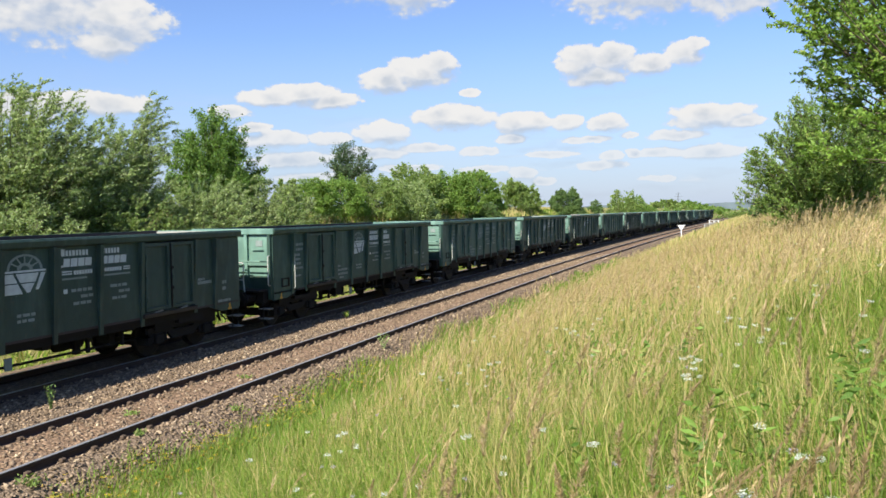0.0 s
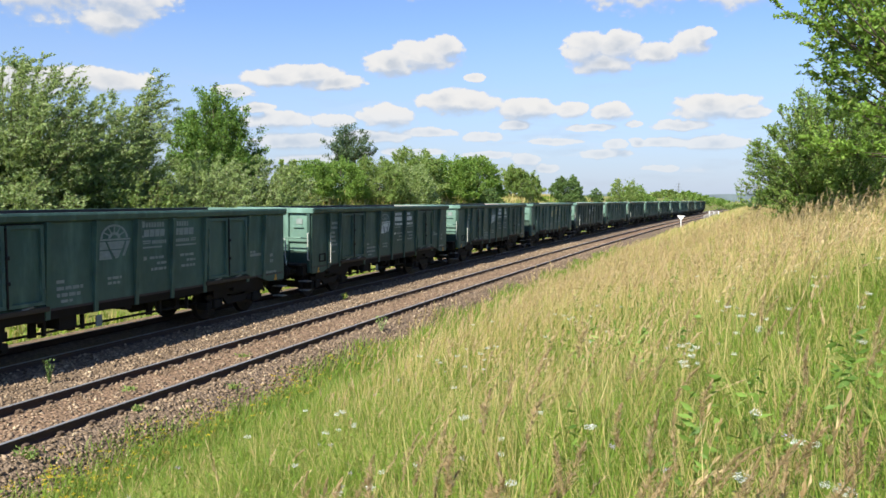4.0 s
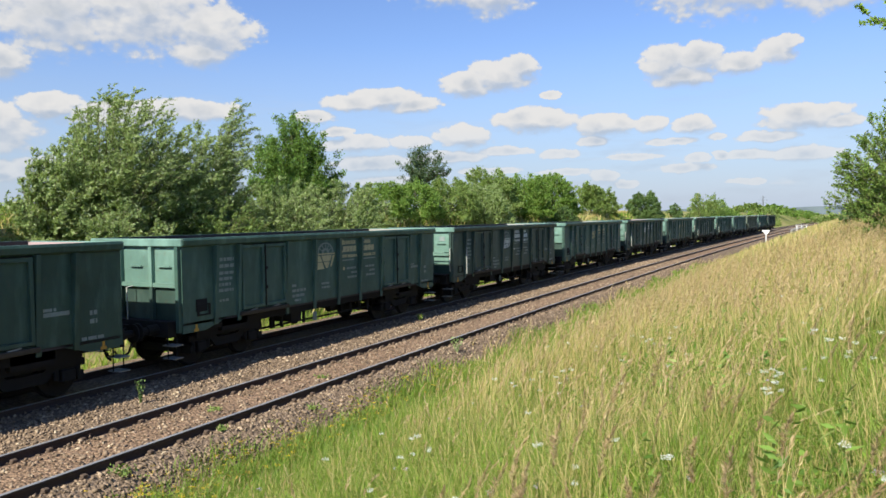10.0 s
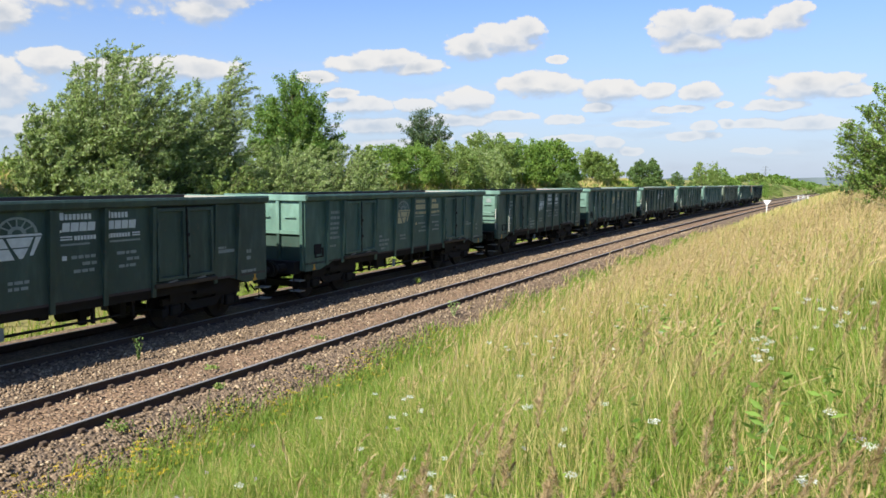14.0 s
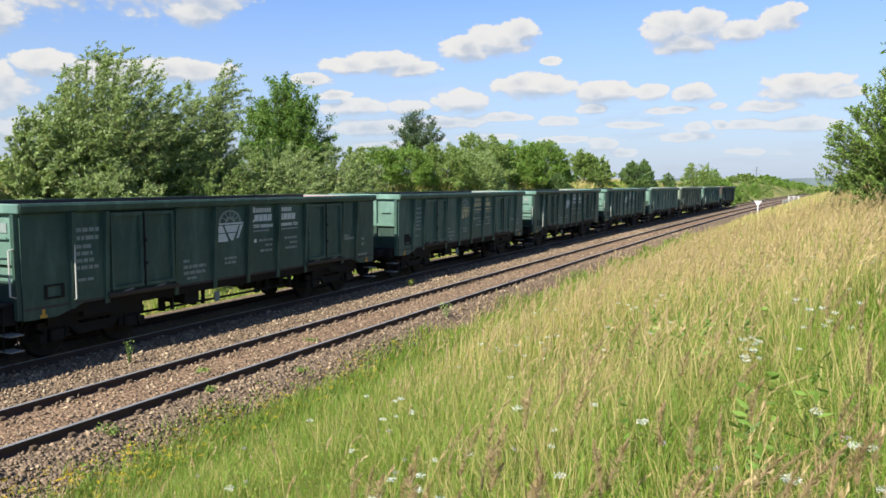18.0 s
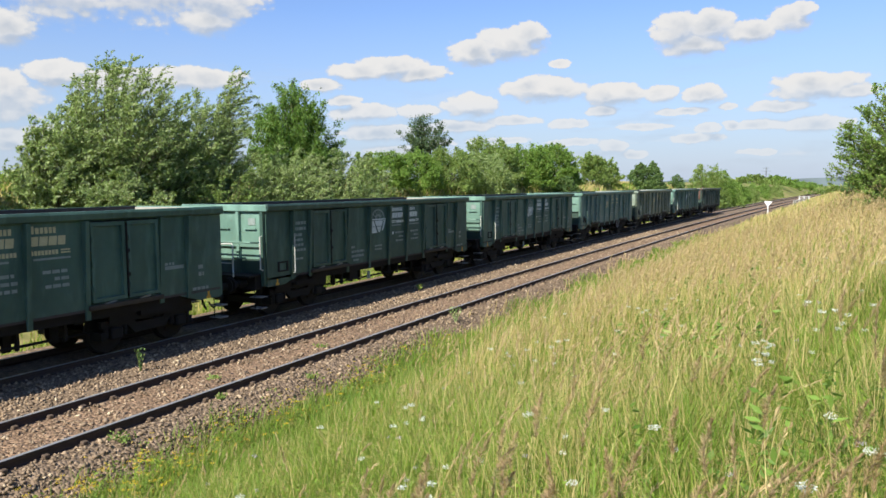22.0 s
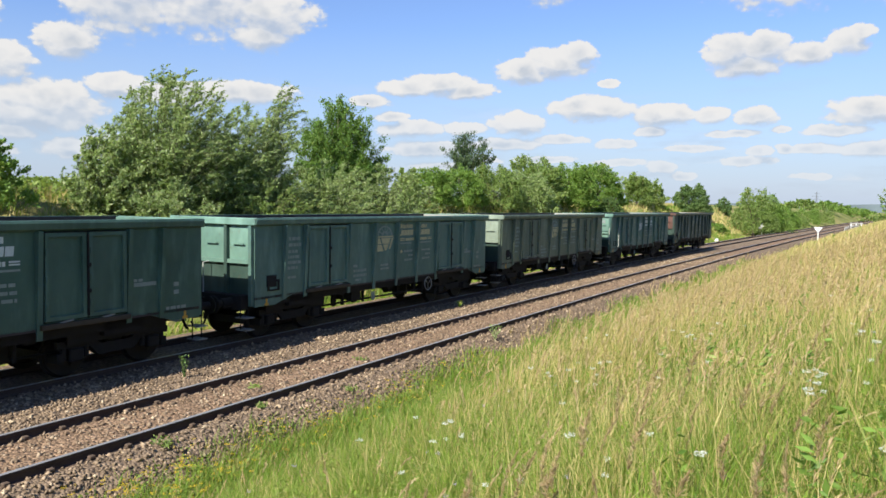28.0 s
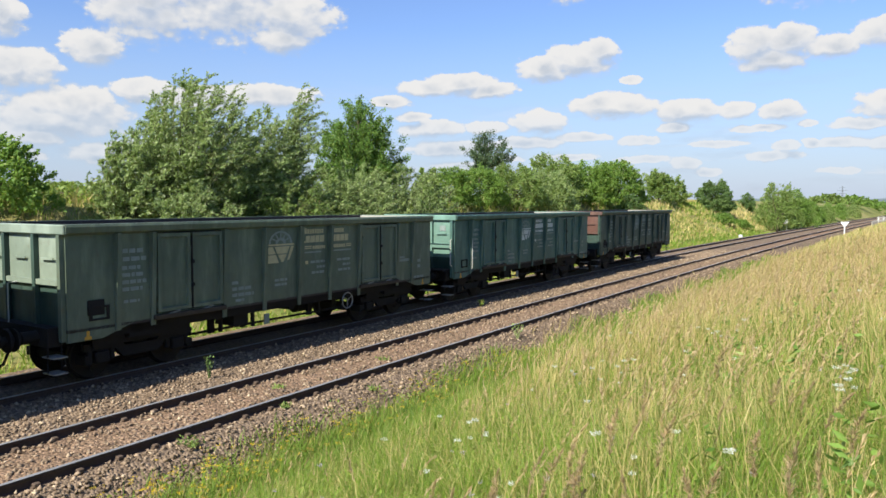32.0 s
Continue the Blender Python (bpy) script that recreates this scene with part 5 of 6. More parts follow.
# ---- grass ----
def blades(name, x, y, height, width, material, rng, bend_by=0.35, lean=(0.16, 0.05), label="", arc=False):
    """Grass blades, straight or (arc) drooping over at the tip."""
    n = len(x)
    u = x - bend(y)
    z = land(x, y) + np.where(u > -8.3, rough(x, y) * np.clip((u + 8.3) / 2, 0, 1), 0) - 0.02
    p = np.stack([x, y, z], 1)
    a = rng.uniform(0, 2 * math.pi, n)
    side = np.stack([np.cos(a), np.sin(a), 0 * a], 1) * (width * rng.uniform(0.6, 1.4, n))[:, None] / 2
    off = rng.normal(size=(n, 2)) * bend_by + np.array(lean)
    h = np.asarray(height)[:, None]
    top = np.concatenate([off * h, h * np.sqrt(np.clip(1 - 0.5 * (off**2).sum(1), 0.2, 1))[:, None]], 1)
    if arc:
        m1, m2 = top * np.array([0.16, 0.16, 0.45]), top * np.array([0.52, 0.52, 0.86])
        end = top * np.array([1.25, 1.25, 1.0]) - np.array([0, 0, 1.0]) * h * rng.uniform(-0.06, 0.22, (n, 1))
        v = np.stack([p - side, p + side, p + m1 + side * 0.9, p + m1 - side * 0.9, p + m2 + side * 0.6, p + m2 - side * 0.6, p + end], 1)
        ob = new(name, raw_mesh(name, v, [(0, 1, 2, 3), (3, 2, 4, 5), (5, 4, 6)], material))
    else:
        mid = top * np.array([0.32, 0.32, 0.55])
        v = np.stack([p - side, p + side, p + mid + side * 0.75, p + mid - side * 0.75, p + top], 1)
        ob = new(name, raw_mesh(name, v, [(0, 1, 2, 3), (3, 2, 4)], material))
    tagged(ob, label, "grass", kind="stuff")
    return p + top, top


def scatter(n, u0, u1, y0, y1, rng, near=1.5, power=1.8):
    """Places on the bank, denser close to the eye."""
    y = y0 + (y1 - y0) * rng.uniform(0, 1, n) ** power
    u = rng.uniform(u0, u1, n)
    x = u + bend(y)
    keep = np.hypot(x, y) > near
    return x[keep], y[keep]


def clumpy(x, y, rng, scale, keep_most, seed):
    f = np.sin(x * scale + seed) * np.sin(y * scale * 0.8 + 1.7 * seed) + 0.6 * np.sin(x * scale * 2.3 - y * scale * 1.9 + seed)
    return rng.uniform(-1.2, 1.2, len(x)) < f + keep_most


def seed_plumes(p, d, ln, w, slivers, material, label, rng, along=0.22, spread=1.1, sway=0.6):
    curl = rng.uniform(0.0, 2.0, (len(p), 1, 1)) * sway
    d = d / np.linalg.norm(d, axis=1, keepdims=True) + np.array([[0.16, 0.04, 0]]) * rng.uniform(-0.6, 1.3, (len(p), 1))
    d /= np.linalg.norm(d, axis=1, keepdims=True)
    a = np.cross(d, rng.normal(size=d.shape))
    a /= np.linalg.norm(a, axis=1, keepdims=True)
    b = np.cross(d, a)
    f = rng.uniform(0, 1, (len(p), slivers, 1))
    swell = np.sin(np.pi * np.clip(f * 0.85 + 0.12, 0, 1))
    ang = rng.uniform(0, 2 * math.pi, (len(p), slivers, 1))
    side = (a[:, None] * np.cos(ang) + b[:, None] * np.sin(ang)) * rng.uniform(0.35, 1.25, f.shape)
    droop = d[:, None] + np.array([0.30, 0.04, -0.16]) * f * curl
    root = p[:, None] + droop * ln[:, None] * (f - 0.1)
    tip = root + droop * ln[:, None] * along + side * w[:, None] * swell * spread
    thin = 0.45 * (34 / slivers) ** 0.5
    edge = root + droop * ln[:, None] * along * 0.55 + side * w[:, None] * swell * 0.6 + np.cross(side, d[:, None]) * w[:, None] * thin
    v = np.stack([root, edge, tip], 2).reshape(-1, 3, 3)
    tagged(new("seed_heads", raw_mesh("seed_heads", v, [(0, 1, 2)], material)), label, "grass", kind="stuff")


def dryness(x, y):
    """Where the bank is straw (1) and where it is green (0): dry along the crest and further off, green by the foot and in patches."""
    u = x - bend(y)
    f = 0.36 + np.clip((y - 7) / 10, -0.28, 0.62) - 0.16 * np.clip(u - 1.0, 0, 3) * (y < 12)
    f = f - (0.15 + 0.85 * np.clip((y - 7) / 5, 0, 1)) * np.clip((-4.5 - u) / 1.0, 0, 1)
    f = f + 0.30 * np.sin(x * 1.1 + 0.7 * np.sin(y * 0.9)) * np.sin(y * 0.62 + 0.8) + 0.16 * np.sin(2.7 * x - 1.3 * y)
    return np.clip(f, 0.05, 0.97)


def build_grass():
    rng = np.random.default_rng(5)

    def short_at_foot(x, y, edge=8.3, run=4.2, least=0.22):
        tuft = 0.86 + 0.26 * np.sin(3.4 * x + 1.7 * np.sin(2.1 * y)) * np.sin(2.9 * y + 1.3 * np.sin(2.6 * x)) + 0.12 * np.sin(7.7 * x - 5.9 * y)
        return np.clip((x - bend(y) + edge) / run, least, 1) * tuft

    # green undergrowth close by
    x, y = scatter(74000, -7.0, 6.0, 0.8, 9.5, rng, power=1.2)
    h = rng.uniform(0.28, 0.70, len(x)) * short_at_foot(x, y)
    blades("green_grass", x, y, h, 0.0034 + 0.0003 * y, M_GRASS_GREEN, rng, 0.55, (0.03, 0.02), "tangled green grass blades close by", arc=True)
    x, y = scatter(30000, -6.0, 6.0, 1.0, 9.5, rng, power=1.2)
    k = rng.uniform(0, 1, len(x)) < dryness(x, y) + 0.15
    x, y = x[k], y[k]
    h = rng.uniform(0.4, 0.8, len(x)) * short_at_foot(x, y, 8.0)
    blades("dry_grass", x, y, h, 0.0030 + 0.0002 * y, M_GRASS_DRY, rng, 0.5, (0.03, 0.02), "tangled straw blades close by", arc=True)
    # fallen straw lying in the green
    x, y = scatter(5000, -6.0, 5.0, 1.2, 10, rng, power=1.2)
    blades("fallen_straw", x, y, rng.uniform(0.35, 0.7, len(x)) * short_at_foot(x, y), np.full(len(x), 0.005), M_GRASS_DRY, rng, 1.1, (0.05, 0.0), "bent and fallen straw among the green grass", arc=True)
    x, y = scatter(120000, -6.9, 7.0, 5.0, 42, rng)
    h = rng.uniform(0.25, 0.62, len(x)) * short_at_foot(x, y)
    blades("green_grass", x, y, h, 0.004 + 0.00055 * y, M_GRASS_GREEN, rng, 0.44, (0.05, 0.02), label="green meadow grass on the bank")
    # tall dry stalks
    x, y = scatter(150000, -6.6, 7.5, 1.2, 45, rng)
    k = rng.uniform(0, 1, len(x)) < dryness(x, y) * 0.85
    x, y = x[k], y[k]
    h = rng.uniform(0.5, 1.0, len(x)) * short_at_foot(x, y, 7.8, 3.2, 0.25)
    tips, tops = blades("dry_grass", x, y, h, 0.0026 + 0.0005 * y, M_GRASS_DRY, rng, 0.24, (0.05, 0.03), "tall dry straw-coloured grass on the bank")
    # tall green blades in patches
    x, y = scatter(70000, -6.8, 7.0, 1.2, 34, rng)
    k = rng.uniform(0, 1, len(x)) > dryness(x, y) * 1.15
    x, y = x[k], y[k]
    blades("green_grass", x, y, rng.uniform(0.42, 0.80, len(x)) * short_at_foot(x, y, 7.6, 3.4, 0.25), 0.0034 + 0.00055 * y, M_GRASS_GREEN, rng, 0.42, (0.04, 0.02), "tall green grass in patches on the bank")
    # the bank behind the eye
    x, y = rng.uniform(-7, 8, 12000), rng.uniform(-14, 2.2, 12000)
    k = np.hypot(x, y) > 1.5
    x, y = x[k], y[k]
    blades("dry_grass", x, y, rng.uniform(0.3, 0.8, len(x)), 0.02 + 0 * y, M_GRASS_DRY, rng, 0.4, (0.06, 0.02), "mixed dry grass further along the bank")
    # far part of the bank
    x, y = scatter(38000, -7.4, 9.0, 40, 130, rng, power=1.4)
    h = rng.uniform(0.5, 0.95, len(x)) * np.clip((x - bend(y) + 7.4) / 3.0, 0.3, 1)
    blades("dry_grass", x, y, h, 0.06 + 0.0006 * y, M_GRASS_DRY, rng, 0.16, (0.06, 0.03), "dry grass far along the bank")
    # seed heads
    pick = rng.permutation(len(tips))[:15000]
    pick = pick[(tips[pick, 1] < 34) & (rng.uniform(0, 1, len(pick)) < dryness(tips[pick, 0], tips[pick, 1]))]
    p, d = tips[pick], tops[pick]
    seed_plumes(p, d, rng.uniform(0.12, 0.28, (len(p), 1)), rng.uniform(0.009, 0.019, (len(p), 1)) + 0.0005 * p[:, 1:2], 34, M_HEADS, "pale straw plumes of seeding grass", rng)
    # tall brown plumes, a few stands of them: bearing from the spot where one stands, distance, stalks
    spots = ((23, 2.6, 10), (21, 3.1, 8), (17, 2.2, 5), (13, 2.5, 5), (9, 2.3, 6), (5, 2.4, 5), (1, 2.6, 6), (-3, 3.0, 6), (-5, 2.6, 5), (27, 2.9, 5), (7, 4.2, 4), (-1.5, 5.5, 6), (2, 7.5, 5), (-4, 8, 5), (12, 4.5, 3), (19, 4.6, 3), (-7, 4.0, 5), (31, 3.4, 5))
    px, py = [], []
    for az, far, count in spots:
        a = radians(az)
        px.append(-math.sin(a) * far + rng.normal(size=count) * 0.16)
        py.append(math.cos(a) * far + rng.normal(size=count) * 0.22)
    x, y = np.concatenate(px), np.concatenate(py)
    n = len(x)
    h = rng.uniform(0.70, 0.98, n) * short_at_foot(x, y, 7.8, 4.0, 0.4)
    tips, tops = blades("plume_stalks", x, y, h, np.full(n, 0.006), M_GRASS_DRY, rng, 0.13, (0.08, 0.02), "thin straw stalks of tall plume grass")
    seed_plumes(tips, tops, rng.uniform(0.15, 0.26, (n, 1)), rng.uniform(0.016, 0.030, (n, 1)), 240, M_PLUME, "brown feathery plumes of tall grass close by", rng, 0.10, 1.2, 0.45)
    # short bright verge along the ballast
    x, y = scatter(70000, -8.85, -5.4, 2.0, 60, rng, power=1.7)
    k = rng.uniform(0, 1, len(x)) < np.clip((x - bend(y) + 8.75 + 0.22 * np.sin(y * 0.9) + 0.15 * np.sin(y * 2.3)) / 0.5, 0, 1)
    x, y = x[k], y[k]
    blades("verge_grass", x, y, rng.uniform(0.10, 0.38, len(x)), 0.006 + 0.0007 * y, M_SHORT, rng, 0.4, label="short bright green grass beside the ballast")
    # the far side of the line
    x, y = scatter(34000, -31.0, -19.3, -4, 130, rng, power=1.3)
    k = clumpy(x, y, rng, 0.25, 0.2, 4.0)
    blades("slope_grass", x[k], y[k], rng.uniform(0.25, 0.7, k.sum()), 0.03 + 0.0008 * np.abs(y[k]), M_GRASS_DRY, rng, 0.3, label="dry grass on the far slope of the cutting")
    x, y = scatter(42000, -28.0, -17.2, -4, 110, rng, power=1.3)
    k = clumpy(x, y, rng, 0.3, 0.1 + np.clip((x - bend(y) + 21) * 0.5, 0, 2), 9.0)
    blades("slope_grass", x[k], y[k], rng.uniform(0.25, 0.6, k.sum()), 0.03 + 0.0008 * np.abs(y[k]), M_GRASS_GREEN, rng, 0.35, label="green grass on the far slope of the cutting")


build_grass()


def build_flowers():
    rng = np.random.default_rng(8)

    def umbels(name, spots, material, label, r, petals, tall):
        v = []
        for x, y in spots:
            h = rng.uniform(*tall)
            z = float(land(x, y)) + h
            rr = r * rng.uniform(0.6, 1.2)
            for k in range(petals):
                a, q = rng.uniform(0, 6.283), rr * math.sqrt(rng.uniform(0, 1))
                c = np.array([x + q * math.cos(a), y + q * math.sin(a), z + 0.25 * q + rng.uniform(-0.01, 0.01)])
                s = rr * rng.uniform(0.10, 0.20)
                t = rng.normal(size=3) * 0.4 * s
                v.append([c + (-s, 0, t[0]), c + (0, -s, t[1]), c + (s, 0, t[2]), c + (0, s, 0)])
        tagged(new(name, raw_mesh(name, np.array(v), [(0, 1, 2, 3)], material)), label, "flowers", kind="stuff")

    x, y = scatter(80, -4.4, 2.8, 2.4, 20, rng, power=1.4)
    spots = list(zip(x, y))
    for k in range(17):
        gy = 2.6 + 9 * rng.uniform() ** 1.3
        gx = gy * rng.uniform(-0.75, 0.22)
        if gx - float(bend(gy)) > -4.2:
            spots += [(gx + 0.14 * rng.normal(), gy + 0.18 * rng.normal()) for q in range(rng.integers(2, 7))]
    umbels("white_flowers", spots, M_PETAL, "white wild carrot umbels among the grass", 0.032, 70, (0.50, 0.74))
    x, y = scatter(40, -4.5, 2.5, 3.0, 10, rng, power=1.2)
    umbels("lilac_flowers", list(zip(x, y)), M_LILAC, "small pale lilac flower heads in the grass", 0.020, 40, (0.5, 0.7))
    x, y = scatter(260, -8.6, -6.8, 3.5, 17, rng)
    spots = list(zip(x, y)) + [(-8.0 + 0.08 * rng.normal(), 5.95 + 0.10 * rng.normal()) for k in range(16)]
    umbels("yellow_flowers", spots, M_YPETAL, "small yellow wild flowers beside the ballast", 0.04, 26, (0.25, 0.45))


build_flowers()


def build_herbs():
    """Broad-leaved green herbs standing in loose groups among the grass."""
    rng = np.random.default_rng(21)
    pts, ways = [], []
    for k in range(26):
        gx, gy = rng.uniform(-2.5, 4.5), rng.uniform(3.0, 14.0)
        if k < 12:
            gy = rng.uniform(2.8, 7.5)
            gx = gy * rng.uniform(0.28, 0.5)
        for s in range(rng.integers(5, 16)):
            x, y = gx + rng.normal() * 0.35, gy + rng.normal() * 0.45
            z, h = float(land(x, y)), rng.uniform(0.4, 0.85)
            for q in range(26):
                f = rng.uniform(0.15, 1.0)
                pts.append((x + rng.normal() * 0.07 * (1.2 - f), y + rng.normal() * 0.07 * (1.2 - f), z + h * f))
                ways.append((rng.normal(), rng.normal(), 0.2))
    me = leaves("leafy_herbs", np.array(pts), np.array(ways), 0.026, M_LEAF_FRESH, rng, 3.4)
    tagged(new("leafy_herbs", me), "broad-leaved green herbs among the bank grass", "herbs", kind="stuff")


build_herbs()


def build_undergrowth():
    """Small leaves of vetch, clover and yarrow that fill the gaps between the blades."""
    rng = np.random.default_rng(33)
    for name, n, size, long, tall, material, label in (
        ("vetch_leaves", 52000, 0.011, 2.6, 0.62, M_LEAF_HERB, "small yellow-green vetch leaves tangled in the bank grass"),
        ("clover_leaves", 26000, 0.017, 1.3, 0.34, M_LEAF_THORN, "low clover and yarrow leaves under the bank grass"),
    ):
        x, y = scatter(n, -7.2, 5.5, 1.4, 15.0, rng, power=1.3)
        k = rng.uniform(0, 1, len(x)) > dryness(x, y)
        x, y = x[k], y[k]
        x, y = x + 0.05 * np.sin(40 * y), y + 0.05 * np.sin(37 * x)
        z = land(x, y) + tall * np.clip((x - bend(y) + 8.3) / 4.2, 0.25, 1) * rng.uniform(0.1, 1.0, len(x))
        ways = rng.normal(size=(len(x), 3)) + np.array([[0, 0, 0.2]])
        tagged(new(name, leaves(name, np.stack([x, y, z], 1), ways, size, material, rng, long)), label, "herbs", kind="stuff")


build_undergrowth()


def build_edge_weeds():
    """Low leafy weeds where the verge meets the ballast."""
    rng = np.random.default_rng(27)
    pts = []
    for k in range(190):
        y = 3.5 + 15 * rng.uniform() ** 1.4
        x = at(rng.uniform(-8.75, -7.3), y)
        z, h = float(land(x, y)), rng.uniform(0.10, 0.38)
        for q in range(34):
            f = rng.uniform(0.1, 1.0)
            pts.append((x + rng.normal() * 0.08, y + rng.normal() * 0.08, z + h * f))
    pts = np.array(pts)
    ways = rng.normal(size=(len(pts), 3)) + np.array([[0, 0, 0.3]])
    me = leaves("edge_weeds", pts, ways, 0.022, M_LEAF_EDGE, rng, 2.4)
    tagged(new("edge_weeds", me), "low yellow-green weeds along the ballast edge", "weeds", kind="stuff")


build_edge_weeds()


def weed(u, y, height, width, material, label, seed):
    x = at(u, y)
    rng = np.random.default_rng(seed)
    ob = tagged(new("weed"), label, "weed", "weeds in the ballast")
    ob.location = (x, y, float(land(x, y)) - 0.02)
    for k in range(4):
        bm = bmesh.new()
        a = rng.uniform(0, 6.283)
        tube(bm, ((0, 0, 0), (0.2 * width * math.cos(a), 0.2 * width * math.sin(a), 0.5 * height), (0.4 * width * math.cos(a), 0.4 * width * math.sin(a), height * rng.uniform(0.7, 1.0))), 0.006, 4, 0.003)
        part("stem", bm, material, ob)
    n = 70
    f = rng.uniform(0.1, 1, n)
    a = rng.uniform(0, 6.283, n)
    p = np.stack([np.cos(a) * width / 2 * f * rng.uniform(0, 1, n), np.sin(a) * width / 2 * f * rng.uniform(0, 1, n), height * f], 1)
    lv = new("leaves", leaves("leaves", p, np.tile([[0, 0, 1.0]], (n, 1)), 0.035, material, rng, 2.0))
    lv.parent = ob
    lv["kind"] = "stuff"


weed(-12.1, 10.4, 0.50, 0.26, M_LEAF_DARK, "tall yellow-green weed growing out of the ballast", 3)
weed(-8.9, 18.4, 0.45, 0.5, M_LEAF_SILVER, "blue-green leafy weed at the ballast edge", 4)
weed(-9.2, 9.6, 0.12, 0.3, M_LEAF_OLIVE, "small green tuft beside the rail", 5)
weed(-10.3, 10.6, 0.10, 0.5, M_LEAF_OLIVE, "small green tuft between the rails", 6)
weed(-10.1, 13.8, 0.10, 0.5, M_LEAF_OLIVE, "small green tuft between the rails", 7)
weed(-8.9, 11.8, 0.10, 0.5, M_LEAF_OLIVE, "small green tuft in the ballast", 8)
weed(-9.0, 7.4, 0.16, 0.6, M_LEAF_OLIVE, "small green tuft in the ballast", 9)
weed(-12.6, 23.0, 0.25, 0.4, M_SHORT, "yellow-green weed between the two tracks", 10)


def build_stones():
    rng = np.random.default_rng(12)
    n = 44000
    y = -1 + 62 * rng.uniform(0, 1, n) ** 1.7
    u = rng.uniform(-13.6, -8.35, n)
    keep = np.abs(u - NEAR_RAIL) > 0.06
    keep &= np.abs(u - NEAR_RAIL + GAUGE) > 0.06
    inner = (u < NEAR_RAIL) & (u > NEAR_RAIL - GAUGE)
    keep &= ~inner | (rng.uniform(0, 1, n) < 0.5)
    u, y = u[keep], y[keep]
    x = u + bend(y)
    p = np.stack([x, y, land(x, y) + rng.uniform(-0.012, 0.022, len(x)) + np.where(inner[keep], 0.02, 0)], 1)
    base = np.array([(1, 0, 0), (-1, 0, 0), (0, 1, 0), (0, -1, 0), (0, 0, 1), (0, 0, -1)], float)
    s = rng.uniform(0.018, 0.046, (len(p), 1, 1)) * (1 + 0.008 * y)[:, None, None]
    jig = base[None] * rng.uniform(0.6, 1.3, (len(p), 6, 1)) + 0.3 * rng.normal(size=(len(p), 6, 3))
    a = rng.uniform(0, 6.283, len(p))
    c, si = np.cos(a)[:, None], np.sin(a)[:, None]
    r = np.stack([jig[..., 0] * c - jig[..., 1] * si, jig[..., 0] * si + jig[..., 1] * c, jig[..., 2] * 0.75], -1)
    v = p[:, None] + r * s
    f = [(0, 2, 4), (2, 1, 4), (1, 3, 4), (3, 0, 4), (2, 0, 5), (1, 2, 5), (3, 1, 5), (0, 3, 5)]
    tagged(new("ballast_stones", raw_mesh("ballast_stones", v, f, M_STONES)), "loose brownish-grey crushed stone ballast", "ballast", kind="stuff")


build_stones()


def build_clips():
    """Rail fastenings, a pair every 0.6 m along each near rail."""
    bm = boxes((-0.10, 0.10, -0.055, 0.055, -0.16, -0.125), (-0.13, -0.05, -0.045, 0.045, -0.135, -0.08), (0.05, 0.13, -0.045, 0.045, -0.135, -0.08))
    bmesh.ops.bevel(bm, geom=bm.edges[:], offset=0.01, segments=1, affect="EDGES")
    me = bpy.data.meshes.new("rail_clip")
    bm.to_mesh(me)
    me.materials.append(M_CLIP)
    for off in RAILS[:2]:
        rail_ob = bpy.data.objects["rail" if off == RAILS[0] else "rail.001"]
        for i in range(90):
            y = 1.0 + 0.6 * i
            ob = new("rail_clip", me)
            ob.parent = rail_ob
            ob.location = (off + float(bend(y)), y, 0.0)
    bm.free()


build_clips()


# ---- signs and marks by the line ----
def line_sign(u, y, width=1.0, height=1.2):
    x = at(u, y)
    ob = tagged(new("line_sign"), "white triangular board on a short white post beside the track", "sign", "line signs")
    ob.location = (x, y, float(land(x, y)) - 0.1)
    bm = bmesh.new()
    tube(bm, ((0, 0, 0), (0, 0, height)), 0.07, 8)
    part("post", bm, M_WHITE, ob)
    bm = bmesh.new()
    pts = [(-width / 2, height + 0.25), (width / 2, height + 0.25), (0.10, height - 0.25), (-0.10, height - 0.25)]
    lo = [bm.verts.new((a, -0.09, z)) for a, z in pts]
    hi = [bm.verts.new((a, -0.06, z)) for a, z in pts]
    bm.faces.new(lo)
    bm.faces.new(hi[::-1])
    for i in range(4):
        bm.faces.new((lo[i], lo[(i + 1) % 4], hi[(i + 1) % 4], hi[i]))
    bmesh.ops.recalc_face_normals(bm, faces=bm.faces[:])
    part("board", bm, M_WHITE, ob)
    return ob


line_sign(-6.9, 92.0, 0.9, 1.75)


def white_railing(u, y):
    """A short white guard rail beside the line."""
    ob = tagged(new("guard_rail"), "short white two-bar guard rail beside the track", "railing")
    x = at(u, y)
    ob.location = (x, y, float(land(x, y)) - 0.1)
    for q in (-0.75, 0.0, 0.75):
        part("post", soft_box(q - 0.10, q + 0.10, -0.10, 0.10, 0, 1.7), M_WHITE, ob)
    for z in (1.05, 1.5):
        part("bar", soft_box(-0.95, 0.95, -0.14, -0.10, z, z + 0.14), M_POST, ob, "grey bar")


white_railing(-6.4, 141.0)


def marker(name, u, y, label, w, h):
    x = at(u, y)
    bm = boxes((-w / 2, w / 2, -w / 2, w / 2, 0, h))
    for v in bm.verts:
        if v.co.z > 0.01:
            v.co.x *= 0.7
            v.co.y *= 0.7
    bmesh.ops.bevel(bm, geom=bm.edges[:], offset=0.03, segments=1, affect="EDGES")
    ob = tagged(link(name, bm, M_WHITE), label, "marker")
    ob.location = (x, y, float(land(x, y)) - 0.05)


marker("marker_stone", -17.4, 91.0, "low white marker stone in the grass beside the track", 0.5, 0.65)


